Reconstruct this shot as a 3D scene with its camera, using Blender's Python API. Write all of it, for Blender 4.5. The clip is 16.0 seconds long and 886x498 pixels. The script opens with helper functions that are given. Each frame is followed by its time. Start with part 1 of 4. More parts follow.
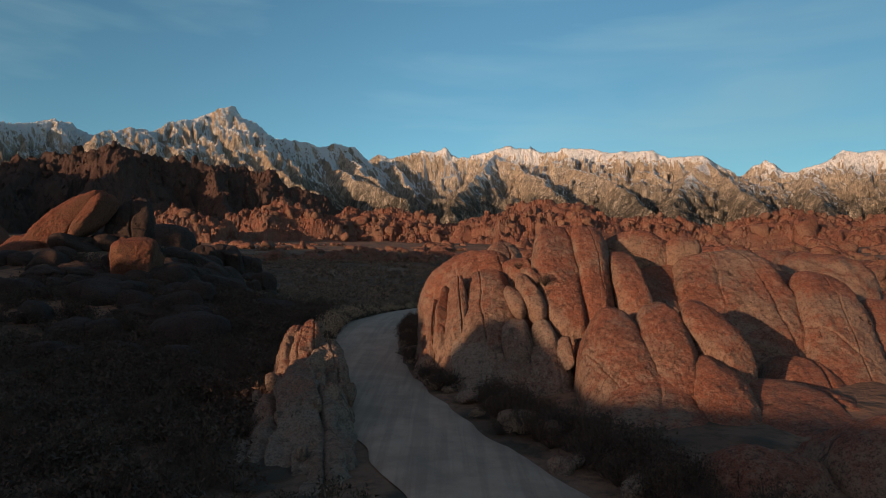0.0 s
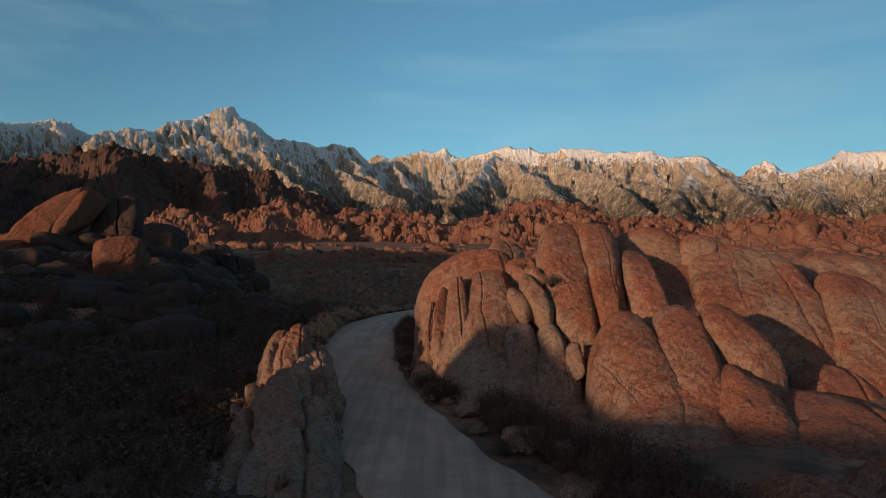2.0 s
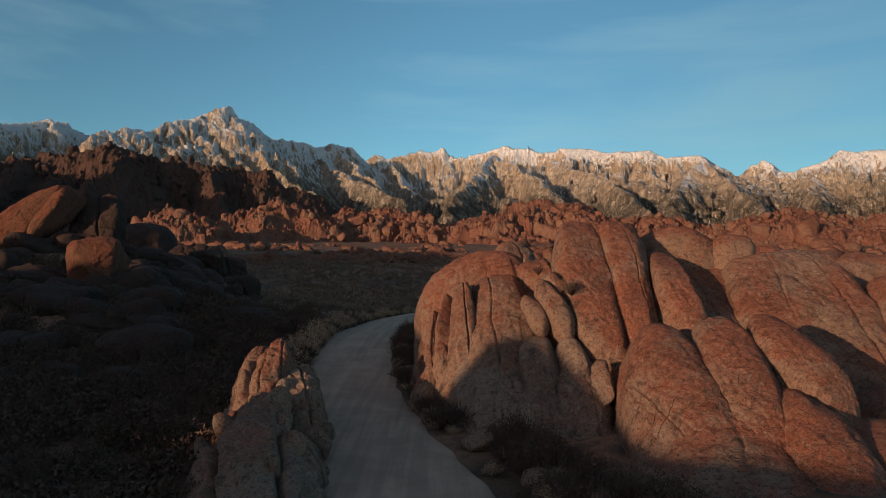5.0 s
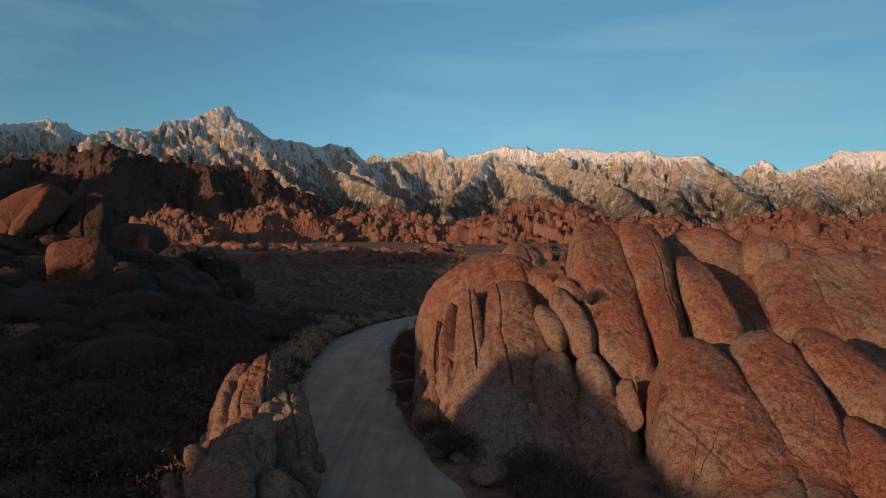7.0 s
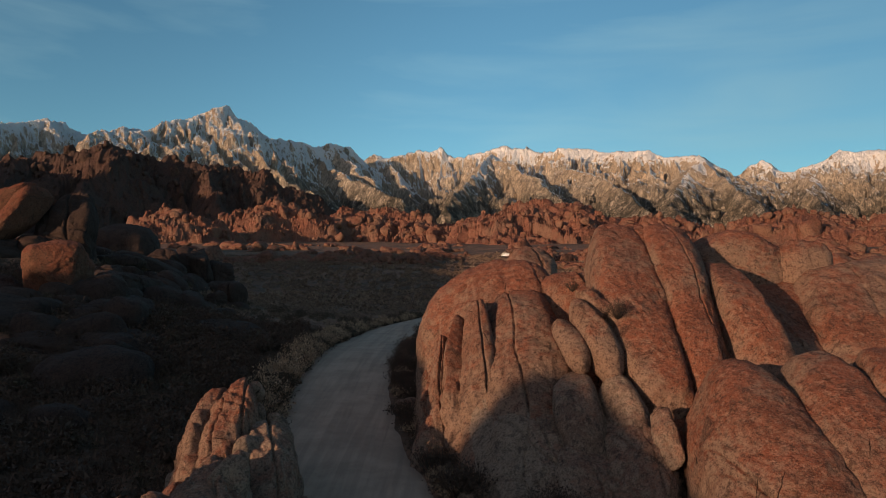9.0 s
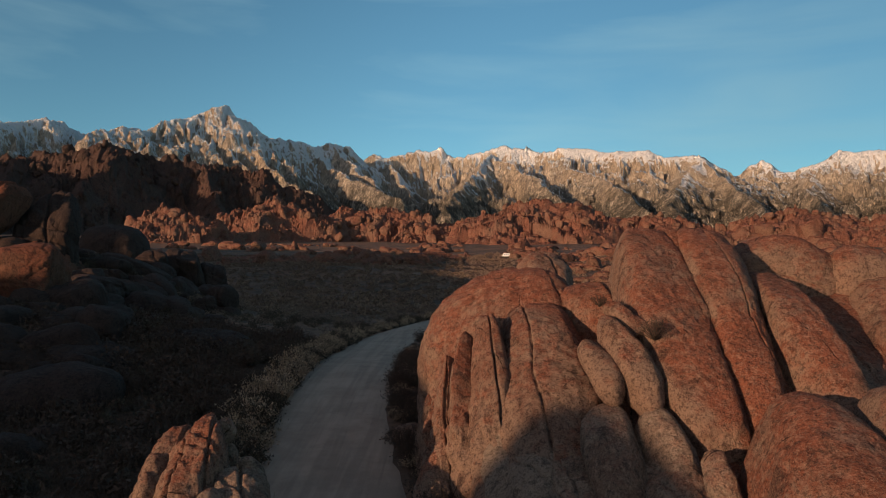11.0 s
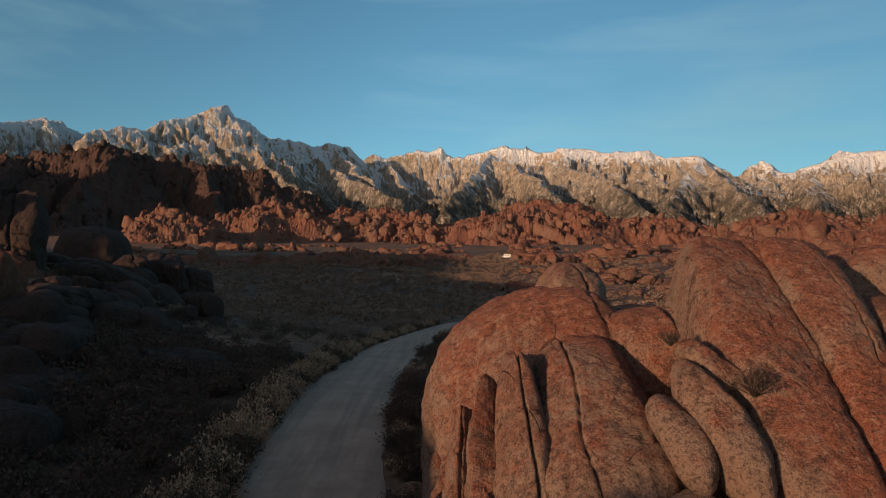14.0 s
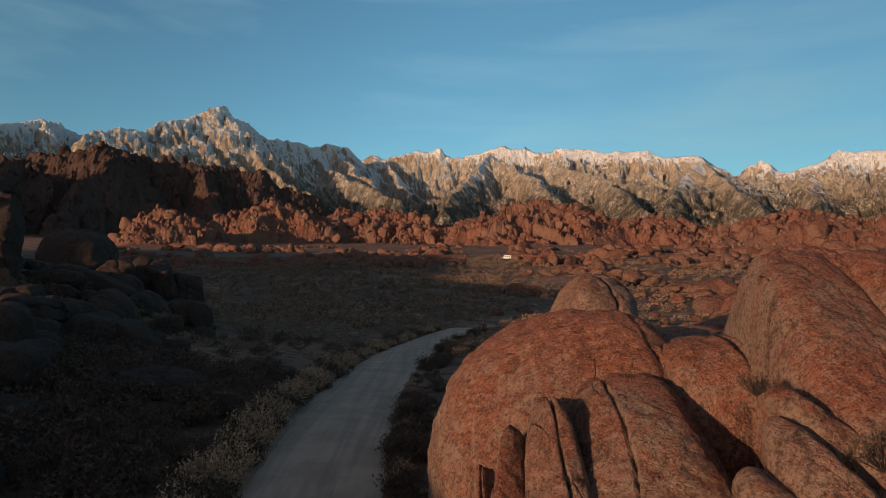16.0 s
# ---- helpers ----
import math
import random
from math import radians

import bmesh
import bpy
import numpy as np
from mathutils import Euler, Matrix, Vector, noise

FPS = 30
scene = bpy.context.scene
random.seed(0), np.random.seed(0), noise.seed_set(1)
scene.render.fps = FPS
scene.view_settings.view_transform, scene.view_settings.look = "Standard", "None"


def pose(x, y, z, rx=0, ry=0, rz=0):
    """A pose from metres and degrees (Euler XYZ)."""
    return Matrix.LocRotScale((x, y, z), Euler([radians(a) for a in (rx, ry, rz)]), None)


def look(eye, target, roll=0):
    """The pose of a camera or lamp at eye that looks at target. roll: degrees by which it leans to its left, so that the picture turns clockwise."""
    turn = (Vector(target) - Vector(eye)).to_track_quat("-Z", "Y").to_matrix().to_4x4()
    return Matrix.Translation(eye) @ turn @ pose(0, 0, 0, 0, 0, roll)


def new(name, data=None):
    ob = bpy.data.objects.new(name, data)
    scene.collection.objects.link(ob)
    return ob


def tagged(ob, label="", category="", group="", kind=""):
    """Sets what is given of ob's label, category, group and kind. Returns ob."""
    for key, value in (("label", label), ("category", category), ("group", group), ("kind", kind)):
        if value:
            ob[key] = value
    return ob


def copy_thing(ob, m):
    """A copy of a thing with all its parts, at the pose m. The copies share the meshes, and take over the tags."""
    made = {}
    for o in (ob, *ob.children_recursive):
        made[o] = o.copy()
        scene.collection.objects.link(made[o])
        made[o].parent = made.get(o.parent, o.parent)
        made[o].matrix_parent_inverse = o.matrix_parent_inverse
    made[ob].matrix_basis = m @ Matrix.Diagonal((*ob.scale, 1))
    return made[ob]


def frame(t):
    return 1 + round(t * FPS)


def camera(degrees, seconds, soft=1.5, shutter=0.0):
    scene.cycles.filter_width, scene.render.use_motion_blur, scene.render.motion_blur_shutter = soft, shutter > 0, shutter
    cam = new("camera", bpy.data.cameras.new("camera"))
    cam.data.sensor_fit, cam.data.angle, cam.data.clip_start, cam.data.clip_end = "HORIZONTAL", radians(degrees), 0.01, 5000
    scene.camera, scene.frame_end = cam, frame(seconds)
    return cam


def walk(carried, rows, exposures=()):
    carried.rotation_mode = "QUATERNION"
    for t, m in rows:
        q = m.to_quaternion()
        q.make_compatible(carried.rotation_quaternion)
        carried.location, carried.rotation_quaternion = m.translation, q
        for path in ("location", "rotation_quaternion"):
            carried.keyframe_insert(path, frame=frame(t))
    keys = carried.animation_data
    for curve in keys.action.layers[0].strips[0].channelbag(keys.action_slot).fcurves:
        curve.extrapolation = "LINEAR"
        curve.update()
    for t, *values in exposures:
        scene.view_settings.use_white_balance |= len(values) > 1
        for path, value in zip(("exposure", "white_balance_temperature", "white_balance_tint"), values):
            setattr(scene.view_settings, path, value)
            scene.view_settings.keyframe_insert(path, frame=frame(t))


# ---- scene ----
cam = camera(63.0, 16.0, soft=0.4)
# seconds, x, y, z, yaw, pitch, roll: a slow flight forward along the road, climbing a little
PATH = [
    (0, -0.03, -0.03, 10.02, 0.01, 3.19, -0.01),
    (1, 0.05, 1.86, 10.05, -0.01, 3.20, -0.01),
    (2, 0.03, 3.77, 10.13, -0.05, 3.21, 0.00),
    (3, -0.04, 5.71, 10.24, -0.09, 3.22, 0.03),
    (4, -0.16, 7.68, 10.40, -0.14, 3.22, 0.05),
    (5, -0.29, 9.68, 10.58, -0.18, 3.22, 0.08),
    (6, -0.43, 11.72, 10.80, -0.23, 3.22, 0.09),
    (7, -0.57, 13.82, 11.04, -0.26, 3.21, 0.10),
    (8, -0.70, 15.99, 11.30, -0.30, 3.21, 0.09),
    (9, -0.82, 18.23, 11.57, -0.32, 3.20, 0.07),
    (10, -0.94, 20.55, 11.86, -0.34, 3.20, 0.05),
    (11, -1.06, 22.96, 12.16, -0.36, 3.19, 0.02),
    (12, -1.19, 25.44, 12.47, -0.37, 3.19, -0.00),
    (13, -1.32, 27.98, 12.79, -0.39, 3.20, -0.02),
    (14, -1.47, 30.55, 13.12, -0.41, 3.21, -0.01),
    (15, -1.63, 33.10, 13.48, -0.43, 3.22, 0.03),
    (16, -1.80, 35.57, 13.87, -0.48, 3.25, 0.12),
]
walk(cam, [(t, pose(x, y, z, 90 + pitch, roll, yaw)) for t, x, y, z, yaw, pitch, roll in PATH])

# ---- light ----
SUN_AZ, SUN_EL = 47.0, 7.5          # degrees: round from straight behind the first view towards its left; above the level
to_sun = Vector((-math.sin(radians(SUN_AZ)) * math.cos(radians(SUN_EL)), -math.cos(radians(SUN_AZ)) * math.cos(radians(SUN_EL)), math.sin(radians(SUN_EL))))
sun = new("sun", bpy.data.lights.new("sun", "SUN"))
sun.data.energy, sun.data.angle, sun.data.color = 4.9, radians(0.6), (1.0, 0.65, 0.40)
sun.matrix_world = look((0, 0, 60), Vector((0, 0, 60)) - to_sun)

world = bpy.data.worlds.new("world")
scene.world = world
world.use_nodes = True
wn, wl = world.node_tree.nodes, world.node_tree.links
sky = wn.new("ShaderNodeTexSky")
sky.sky_type, sky.sun_disc = "NISHITA", False
sky.sun_elevation, sky.sun_rotation = radians(SUN_EL), math.atan2(to_sun.x, to_sun.y)
sky.altitude, sky.air_density, sky.dust_density, sky.ozone_density = 1400, 1.0, 0.6, 1.6
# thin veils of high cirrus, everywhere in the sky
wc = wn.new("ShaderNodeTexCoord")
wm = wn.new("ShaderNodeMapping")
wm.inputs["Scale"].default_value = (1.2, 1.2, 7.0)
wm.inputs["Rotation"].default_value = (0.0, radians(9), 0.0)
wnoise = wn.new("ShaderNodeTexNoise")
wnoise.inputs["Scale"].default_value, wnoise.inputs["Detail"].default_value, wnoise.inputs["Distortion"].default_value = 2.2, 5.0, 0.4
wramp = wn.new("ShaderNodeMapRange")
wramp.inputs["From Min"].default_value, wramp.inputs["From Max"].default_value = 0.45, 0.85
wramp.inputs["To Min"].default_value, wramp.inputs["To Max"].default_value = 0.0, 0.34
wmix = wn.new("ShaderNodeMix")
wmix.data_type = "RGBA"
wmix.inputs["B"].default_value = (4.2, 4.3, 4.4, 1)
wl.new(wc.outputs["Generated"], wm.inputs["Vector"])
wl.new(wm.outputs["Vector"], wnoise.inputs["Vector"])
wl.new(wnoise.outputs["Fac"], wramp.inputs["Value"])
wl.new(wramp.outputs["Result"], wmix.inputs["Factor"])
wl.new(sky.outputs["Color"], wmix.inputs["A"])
wtint = wn.new("ShaderNodeMix")
wtint.data_type, wtint.blend_type = "RGBA", "MULTIPLY"
wtint.inputs["Factor"].default_value = 1.0
# the dawn glow: warm on the sun's side of the sky, teal on the far side
wdot = wn.new("ShaderNodeVectorMath")
wdot.operation = "DOT_PRODUCT"
wdot.inputs[1].default_value = to_sun
wl.new(wc.outputs["Generated"], wdot.inputs[0])
wglow = wn.new("ShaderNodeMapRange")
wglow.interpolation_type = "SMOOTHSTEP"
wglow.inputs["From Min"].default_value, wglow.inputs["From Max"].default_value = -0.25, 0.9
wl.new(wdot.outputs["Value"], wglow.inputs["Value"])
wside = wn.new("ShaderNodeMix")
wside.data_type = "RGBA"
wside.inputs["A"].default_value, wside.inputs["B"].default_value = (0.67, 0.985, 0.99, 1), (1.4, 1.05, 0.88, 1)
wl.new(wglow.outputs["Result"], wside.inputs["Factor"])
# the milky belt of the morning sky fades towards the point opposite the sun
wbelt = []
for a, b, lo, hi in ((-1.0, -0.6, 0.82, 1.2), (-0.6, -0.15, 1.0, 0.86)):
    k = wn.new("ShaderNodeMapRange")
    k.interpolation_type = "SMOOTHSTEP"
    for key, v in (("From Min", a), ("From Max", b), ("To Min", lo), ("To Max", hi)):
        k.inputs[key].default_value = v
    wl.new(wdot.outputs["Value"], k.inputs["Value"])
    wbelt.append(k.outputs["Result"])
wscale = wn.new("ShaderNodeMath")
wscale.operation = "MULTIPLY"
wl.new(wbelt[0], wscale.inputs[0])
wl.new(wbelt[1], wscale.inputs[1])
wfade = wn.new("ShaderNodeVectorMath")
wfade.operation = "SCALE"
wl.new(wside.outputs["Result"], wfade.inputs[0])
wl.new(wscale.outputs[0], wfade.inputs["Scale"])
wl.new(wfade.outputs["Vector"], wtint.inputs["B"])
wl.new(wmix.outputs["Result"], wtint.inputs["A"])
wbg = wn["Background"]
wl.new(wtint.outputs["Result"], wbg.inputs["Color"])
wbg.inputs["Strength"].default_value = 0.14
scene.view_settings.exposure = 0.0


# ---- noise on arrays ----
def lattice(ix, iy, iz, seed):
    h = (ix * 374761393 + iy * 668265263 + iz * 2147483647 + seed * 1274126177) & 0xFFFFFFFF
    h = ((h ^ (h >> 13)) * 1274126177) & 0xFFFFFFFF
    h = ((h ^ (h >> 16)) * 2246822519) & 0xFFFFFFFF
    return (h ^ (h >> 15)) & 0xFFFFFFFF


def grad_noise(p, seed=0):
    """Gradient noise, about -1 to 1, at the rows of p."""
    p = np.asarray(p, dtype=np.float64)
    c = np.floor(p).astype(np.int64)
    f = p - c
    u = f * f * f * (f * (f * 6 - 15) + 10)
    total = np.zeros(len(p))
    for dx in (0, 1):
        wx = u[:, 0] if dx else 1 - u[:, 0]
        for dy in (0, 1):
            wy = u[:, 1] if dy else 1 - u[:, 1]
            for dz in (0, 1):
                wz = u[:, 2] if dz else 1 - u[:, 2]
                h = lattice(c[:, 0] + dx, c[:, 1] + dy, c[:, 2] + dz, seed)
                gx, gy, gz = (h & 1023) / 511.5 - 1, ((h >> 10) & 1023) / 511.5 - 1, ((h >> 20) & 1023) / 511.5 - 1
                total += wx * wy * wz * (gx * (f[:, 0] - dx) + gy * (f[:, 1] - dy) + gz * (f[:, 2] - dz))
    return total * 1.4


def fbm(p, octaves=4, seed=0, gain=0.5, lac=2.03):
    out, amp = np.zeros(len(p)), 1.0
    for k in range(octaves):
        out += amp * grad_noise(p, seed + 17 * k)
        p, amp = p * lac + 3.7, amp * gain
    return out


def ridged(p, octaves=4, seed=0, gain=0.5, lac=2.1):
    out, amp = np.zeros(len(p)), 1.0
    for k in range(octaves):
        out += amp * (1 - 2 * np.abs(grad_noise(p, seed + 31 * k)))
        p, amp = p * lac + 5.1, amp * gain
    return out


def cells(p, seed=0):
    """Distances to the nearest and second nearest of scattered seeds, and a random number of the nearest one's own."""
    c = np.floor(p).astype(np.int64)
    f1, f2, own = np.full(len(p), 9.0), np.full(len(p), 9.0), np.zeros(len(p))
    for dx in (-1, 0, 1):
        for dy in (-1, 0, 1):
            for dz in (-1, 0, 1):
                q = c + (dx, dy, dz)
                h = lattice(q[:, 0], q[:, 1], q[:, 2], seed)
                s = q + np.stack(((h & 1023) / 1023, ((h >> 10) & 1023) / 1023, ((h >> 20) & 1023) / 1023), 1)
                d = np.linalg.norm(p - s, axis=1)
                near = d < f1
                f2 = np.where(near, f1, np.minimum(f2, d))
                own = np.where(near, (h % 1009) / 1009, own)
                f1 = np.where(near, d, f1)
    return f1, f2, own


def smooth(a, b, x):
    t = np.clip((x - a) / (b - a), 0, 1)
    return t * t * (3 - 2 * t)


# ---- meshes ----
def mesh_of(name, verts, faces, material, shade=True):
    """A mesh from an array of points and an array of triangles or quads."""
    me = bpy.data.meshes.new(name)
    verts, faces = np.asarray(verts, np.float32), np.asarray(faces, np.int32)
    n, k = faces.shape
    me.vertices.add(len(verts))
    me.vertices.foreach_set("co", verts.ravel())
    me.loops.add(n * k)
    me.loops.foreach_set("vertex_index", faces.ravel())
    me.polygons.add(n)
    me.polygons.foreach_set("loop_start", np.arange(0, n * k, k, dtype=np.int32))
    me.polygons.foreach_set("use_smooth", np.full(n, shade))
    me.update(calc_edges=True)
    me.materials.append(material)
    return me


def part(name, me, parent, label=""):
    ob = new(name, me)
    ob.parent = parent
    return tagged(ob, label)


def thing(name, label, category, group="", kind="", place=(0, 0, 0)):
    ob = tagged(new(name), label, category, group, kind)
    ob.location = place
    return ob


BALLS = {}


def ball(level):
    """Unit sphere of triangles: points and faces."""
    if level not in BALLS:
        bm = bmesh.new()
        bmesh.ops.create_icosphere(bm, subdivisions=level, radius=1.0)
        bm.verts.ensure_lookup_table()
        BALLS[level] = (np.array([v.co for v in bm.verts]), np.array([[v.index for v in f.verts] for f in bm.faces]))
        bm.free()
    return BALLS[level]


def turned(p, rot):
    if hasattr(rot, "shape"):
        return p @ rot.T
    m = np.array(Euler([radians(a) for a in rot]).to_matrix())
    return p @ m.T


def lobe(level, centre, axes, rot=(0, 0, 0), seed=0, square=2.5, rough=0.10, joints=(), flake=0.0, facets=9, crisp=9, cut=0.82, taper=(1, 1), bend=0.0, lean=0.0):
    """A weathered granite body, as points and faces in the world: a rounded block with worn flat faces, swellings, joints and scales.
    joints: (nx, ny, nz, offset, width, depth) in the block's own frame, where it reaches from -1 to 1.
    taper: its width at the upper and lower end; bend: how far the ends curl back; lean: how far the top is set over to one side."""
    n, faces = ball(level)
    g = np.random.RandomState(seed + 900)
    inv = (np.abs(n) ** square).sum(1) ** (crisp / square)
    for k in range(facets):
        m = g.normal(size=3)
        m /= np.linalg.norm(m)
        inv += np.clip(n @ m / g.uniform(cut, 1.06), 0, None) ** crisp
    p = n * (inv ** (-1 / crisp))[:, None]
    axes = np.array(axes, float)
    size = axes.mean()
    q = p * axes
    q[:, 0] *= 1 + (taper[0] - 1) * np.clip(p[:, 2], 0, None) + (taper[1] - 1) * np.clip(-p[:, 2], 0, None)
    q[:, 0] += lean * axes[0] * p[:, 2] ** 2
    q[:, 1] += bend * axes[2] * p[:, 2] ** 2
    out = q / np.linalg.norm(q, axis=1, keepdims=True)
    w = q / size + seed * 7.31
    d = rough * size * (0.9 * fbm(w * 0.9, 2, seed) + 0.45 * fbm(w * 2.6, 3, seed + 5))
    d -= rough * 0.30 * size * np.clip(ridged(w * 1.9 + 4, 2, seed + 21) - 0.75, 0, None)
    if flake:
        s = fbm(w * 1.3 + 9, 3, seed + 3) * 3.0
        d += flake * size * (smooth(0.55, 0.95, s - np.floor(s)) + np.floor(s) * 0.5 - 0.5)
    d += 0.013 * size * fbm(w * 10, 2, seed + 8) - 0.020 * size * np.clip(ridged(w * 4.3 + 2, 2, seed + 31) - 0.80, 0, None)
    wig = 0.08 * fbm(w * 1.4, 3, seed + 11)
    for nx, ny, nz, off, width, depth in joints:
        t = p @ np.array([nx, ny, nz]) - off + wig
        d -= depth * size * np.exp(-((t / width) ** 2))
    return turned(q + out * d[:, None], rot) + np.array(centre), faces


def joined(pieces):
    vs, fs, k = [], [], 0
    for v, f in pieces:
        vs.append(v)
        fs.append(f + k)
        k += len(v)
    return np.concatenate(vs), np.concatenate(fs)


# ---- materials ----
def material(name):
    m = bpy.data.materials.new(name)
    m.use_nodes = True
    return m, m.node_tree.nodes, m.node_tree.links, m.node_tree.nodes["Principled BSDF"]


class Nodes:
    """Short calls for the nodes of one material, on world positions."""

    def __init__(self, name, rough=0.85):
        self.m, self.n, self.l, self.bsdf = material(name)
        self.bsdf.inputs["Roughness"].default_value = rough
        self.bsdf.inputs["Specular IOR Level"].default_value = 0.2
        geo = self.n.new("ShaderNodeNewGeometry")
        self.pos, self.normal, self.island = geo.outputs["Position"], geo.outputs["Normal"], geo.outputs["Random Per Island"]

    def put(self, socket, value):
        if hasattr(value, "links"):
            self.l.new(value, socket)
        else:
            socket.default_value = value

    def scaled(self, x, y, z, rot=(0, 0, 0)):
        k = self.n.new("ShaderNodeMapping")
        k.inputs["Scale"].default_value = (x, y, z)
        k.inputs["Rotation"].default_value = [radians(a) for a in rot]
        self.l.new(self.pos, k.inputs["Vector"])
        return k.outputs["Vector"]

    def noise(self, scale, detail=4, vec=None, distort=0.0, rough=0.55):
        k = self.n.new("ShaderNodeTexNoise")
        k.inputs["Scale"].default_value, k.inputs["Detail"].default_value = scale, detail
        k.inputs["Distortion"].default_value, k.inputs["Roughness"].default_value = distort, rough
        self.l.new(vec or self.pos, k.inputs["Vector"])
        return k.outputs["Fac"]

    def voronoi(self, scale, feature="F1", vec=None, out="Distance"):
        k = self.n.new("ShaderNodeTexVoronoi")
        k.feature = feature
        k.inputs["Scale"].default_value = scale
        self.l.new(vec or self.pos, k.inputs["Vector"])
        return k.outputs[out]

    def step(self, value, a, b, lo=0.0, hi=1.0):
        k = self.n.new("ShaderNodeMapRange")
        k.interpolation_type = "SMOOTHSTEP"
        for key, v in (("Value", value), ("From Min", a), ("From Max", b), ("To Min", lo), ("To Max", hi)):
            self.put(k.inputs[key], v)
        return k.outputs["Result"]

    def math(self, op, a, b=0.0):
        k = self.n.new("ShaderNodeMath")
        k.operation = op
        self.put(k.inputs[0], a)
        self.put(k.inputs[1], b)
        return k.outputs[0]

    def mix(self, fac, a, b, blend="MIX"):
        k = self.n.new("ShaderNodeMix")
        k.data_type, k.blend_type = "RGBA", blend
        self.put(k.inputs["Factor"], fac)
        self.put(k.inputs["A"], (*a, 1) if isinstance(a, tuple) else a)
        self.put(k.inputs["B"], (*b, 1) if isinstance(b, tuple) else b)
        return k.outputs["Result"]

    def axis(self, vec, which):
        k = self.n.new("ShaderNodeSeparateXYZ")
        self.l.new(vec, k.inputs[0])
        return k.outputs[which]

    def done(self, colour, height=None, distance=0.1, strength=1.0):
        self.put(self.bsdf.inputs["Base Color"], (*colour, 1) if isinstance(colour, tuple) else colour)
        if height is not None:
            b = self.n.new("ShaderNodeBump")
            b.inputs["Distance"].default_value, b.inputs["Strength"].default_value = distance, strength
            self.l.new(height, b.inputs["Height"])
            self.l.new(b.outputs["Normal"], self.bsdf.inputs["Normal"])
        return self.m


def rock_material(name, red, tan, dark, amount, grain=1.0, lines=0.5):
    """Weathered granite: tan stone, patches of rust-red varnish mostly on what faces the sky, dark water streaks, lichen specks, cracks."""
    k = Nodes(name, 0.9)
    up = k.axis(k.normal, "Z")
    broad = k.noise(0.16 * grain, 5, distort=0.6)
    fine = k.noise(2.2 * grain, 7, rough=0.68)
    speck = k.noise(17 * grain, 4, rough=0.75)
    varnish = k.math("ADD", k.math("MULTIPLY", up, 0.30), k.math("ADD", broad, k.math("MULTIPLY", fine, 0.55)))
    c = k.mix(k.step(varnish, 0.84 - amount, 1.08 - amount), tan, red)
    c = k.mix(k.math("MULTIPLY", k.step(k.noise(0.5 * grain, 5, distort=0.8), 0.5, 0.72), 0.6), c, tuple(v * 0.62 for v in red))
    patch = k.step(k.noise(0.42 * grain, 9, distort=0.5, rough=0.68), 0.55, 0.585)
    c = k.mix(k.math("MULTIPLY", patch, 0.38), c, tuple(v * 0.45 for v in red))
    scrape = k.step(k.noise(0.7 * grain, 9, distort=0.3, rough=0.72), 0.60, 0.63)
    c = k.mix(k.math("MULTIPLY", scrape, 0.35), c, tuple(min(1, v * 1.25) for v in tan))
    bloom = k.math("MULTIPLY", k.step(k.noise(3.4 * grain, 9, distort=0.3, rough=0.75), 0.535, 0.57), k.step(broad, 0.38, 0.55))
    c = k.mix(k.math("MULTIPLY", bloom, 0.6), c, tuple(min(1, a * 0.5 + b * 0.85) for a, b in zip(red, tan)))
    streak = k.noise(0.55 * grain, 5, k.scaled(2.4, 2.4, 0.3), 0.8)
    c = k.mix(k.math("MULTIPLY", k.step(streak, 0.58, 0.70), 0.7), c, dark)
    c = k.mix(k.math("MULTIPLY", k.step(k.noise(4.5 * grain, 8, rough=0.78), 0.52, 0.575), 0.6), c, dark)
    c = k.mix(k.math("MULTIPLY", k.step(speck, 0.50, 0.60), 0.34), c, tuple(min(1, v * 1.5) for v in tan))
    c = k.mix(k.math("MULTIPLY", k.step(k.noise(11 * grain, 3, rough=0.8), 0.52, 0.60), 0.5), c, tuple(v * 0.8 for v in dark))
    warped = k.n.new("ShaderNodeVectorMath")
    warped.operation = "MULTIPLY_ADD"
    nz = k.n.new("ShaderNodeTexNoise")
    nz.inputs["Scale"].default_value, nz.inputs["Detail"].default_value = 0.45 * grain, 5
    k.l.new(k.pos, nz.inputs["Vector"])
    k.l.new(nz.outputs["Color"], warped.inputs[0])
    warped.inputs[1].default_value = [0.9 / grain] * 3
    k.l.new(k.scaled(1.0, 1.0, 0.45, (14, 10, 0)), warped.inputs[2])
    edge = k.voronoi(0.26 * grain, "DISTANCE_TO_EDGE", warped.outputs[0])
    line = k.math("MULTIPLY", k.step(edge, 0.001, 0.005, 1.0, 0.0), k.step(k.noise(0.5 * grain, 3), 0.57, 0.63))
    c = k.mix(k.math("MULTIPLY", line, 0.9), c, tuple(v * 0.4 for v in dark))
    h = k.math("ADD", k.math("MULTIPLY", fine, 1.0), k.math("MULTIPLY", speck, 0.5))
    h = k.math("ADD", h, k.math("MULTIPLY", k.noise(0.8 * grain, 6, rough=0.62), 1.6))
    h = k.math("ADD", h, k.math("MULTIPLY", k.noise(7.5 * grain, 5, rough=0.7), 0.5))
    h = k.math("SUBTRACT", h, k.math("MULTIPLY", line, lines))
    return k.done(c, h, 0.22 / grain, 1.0)


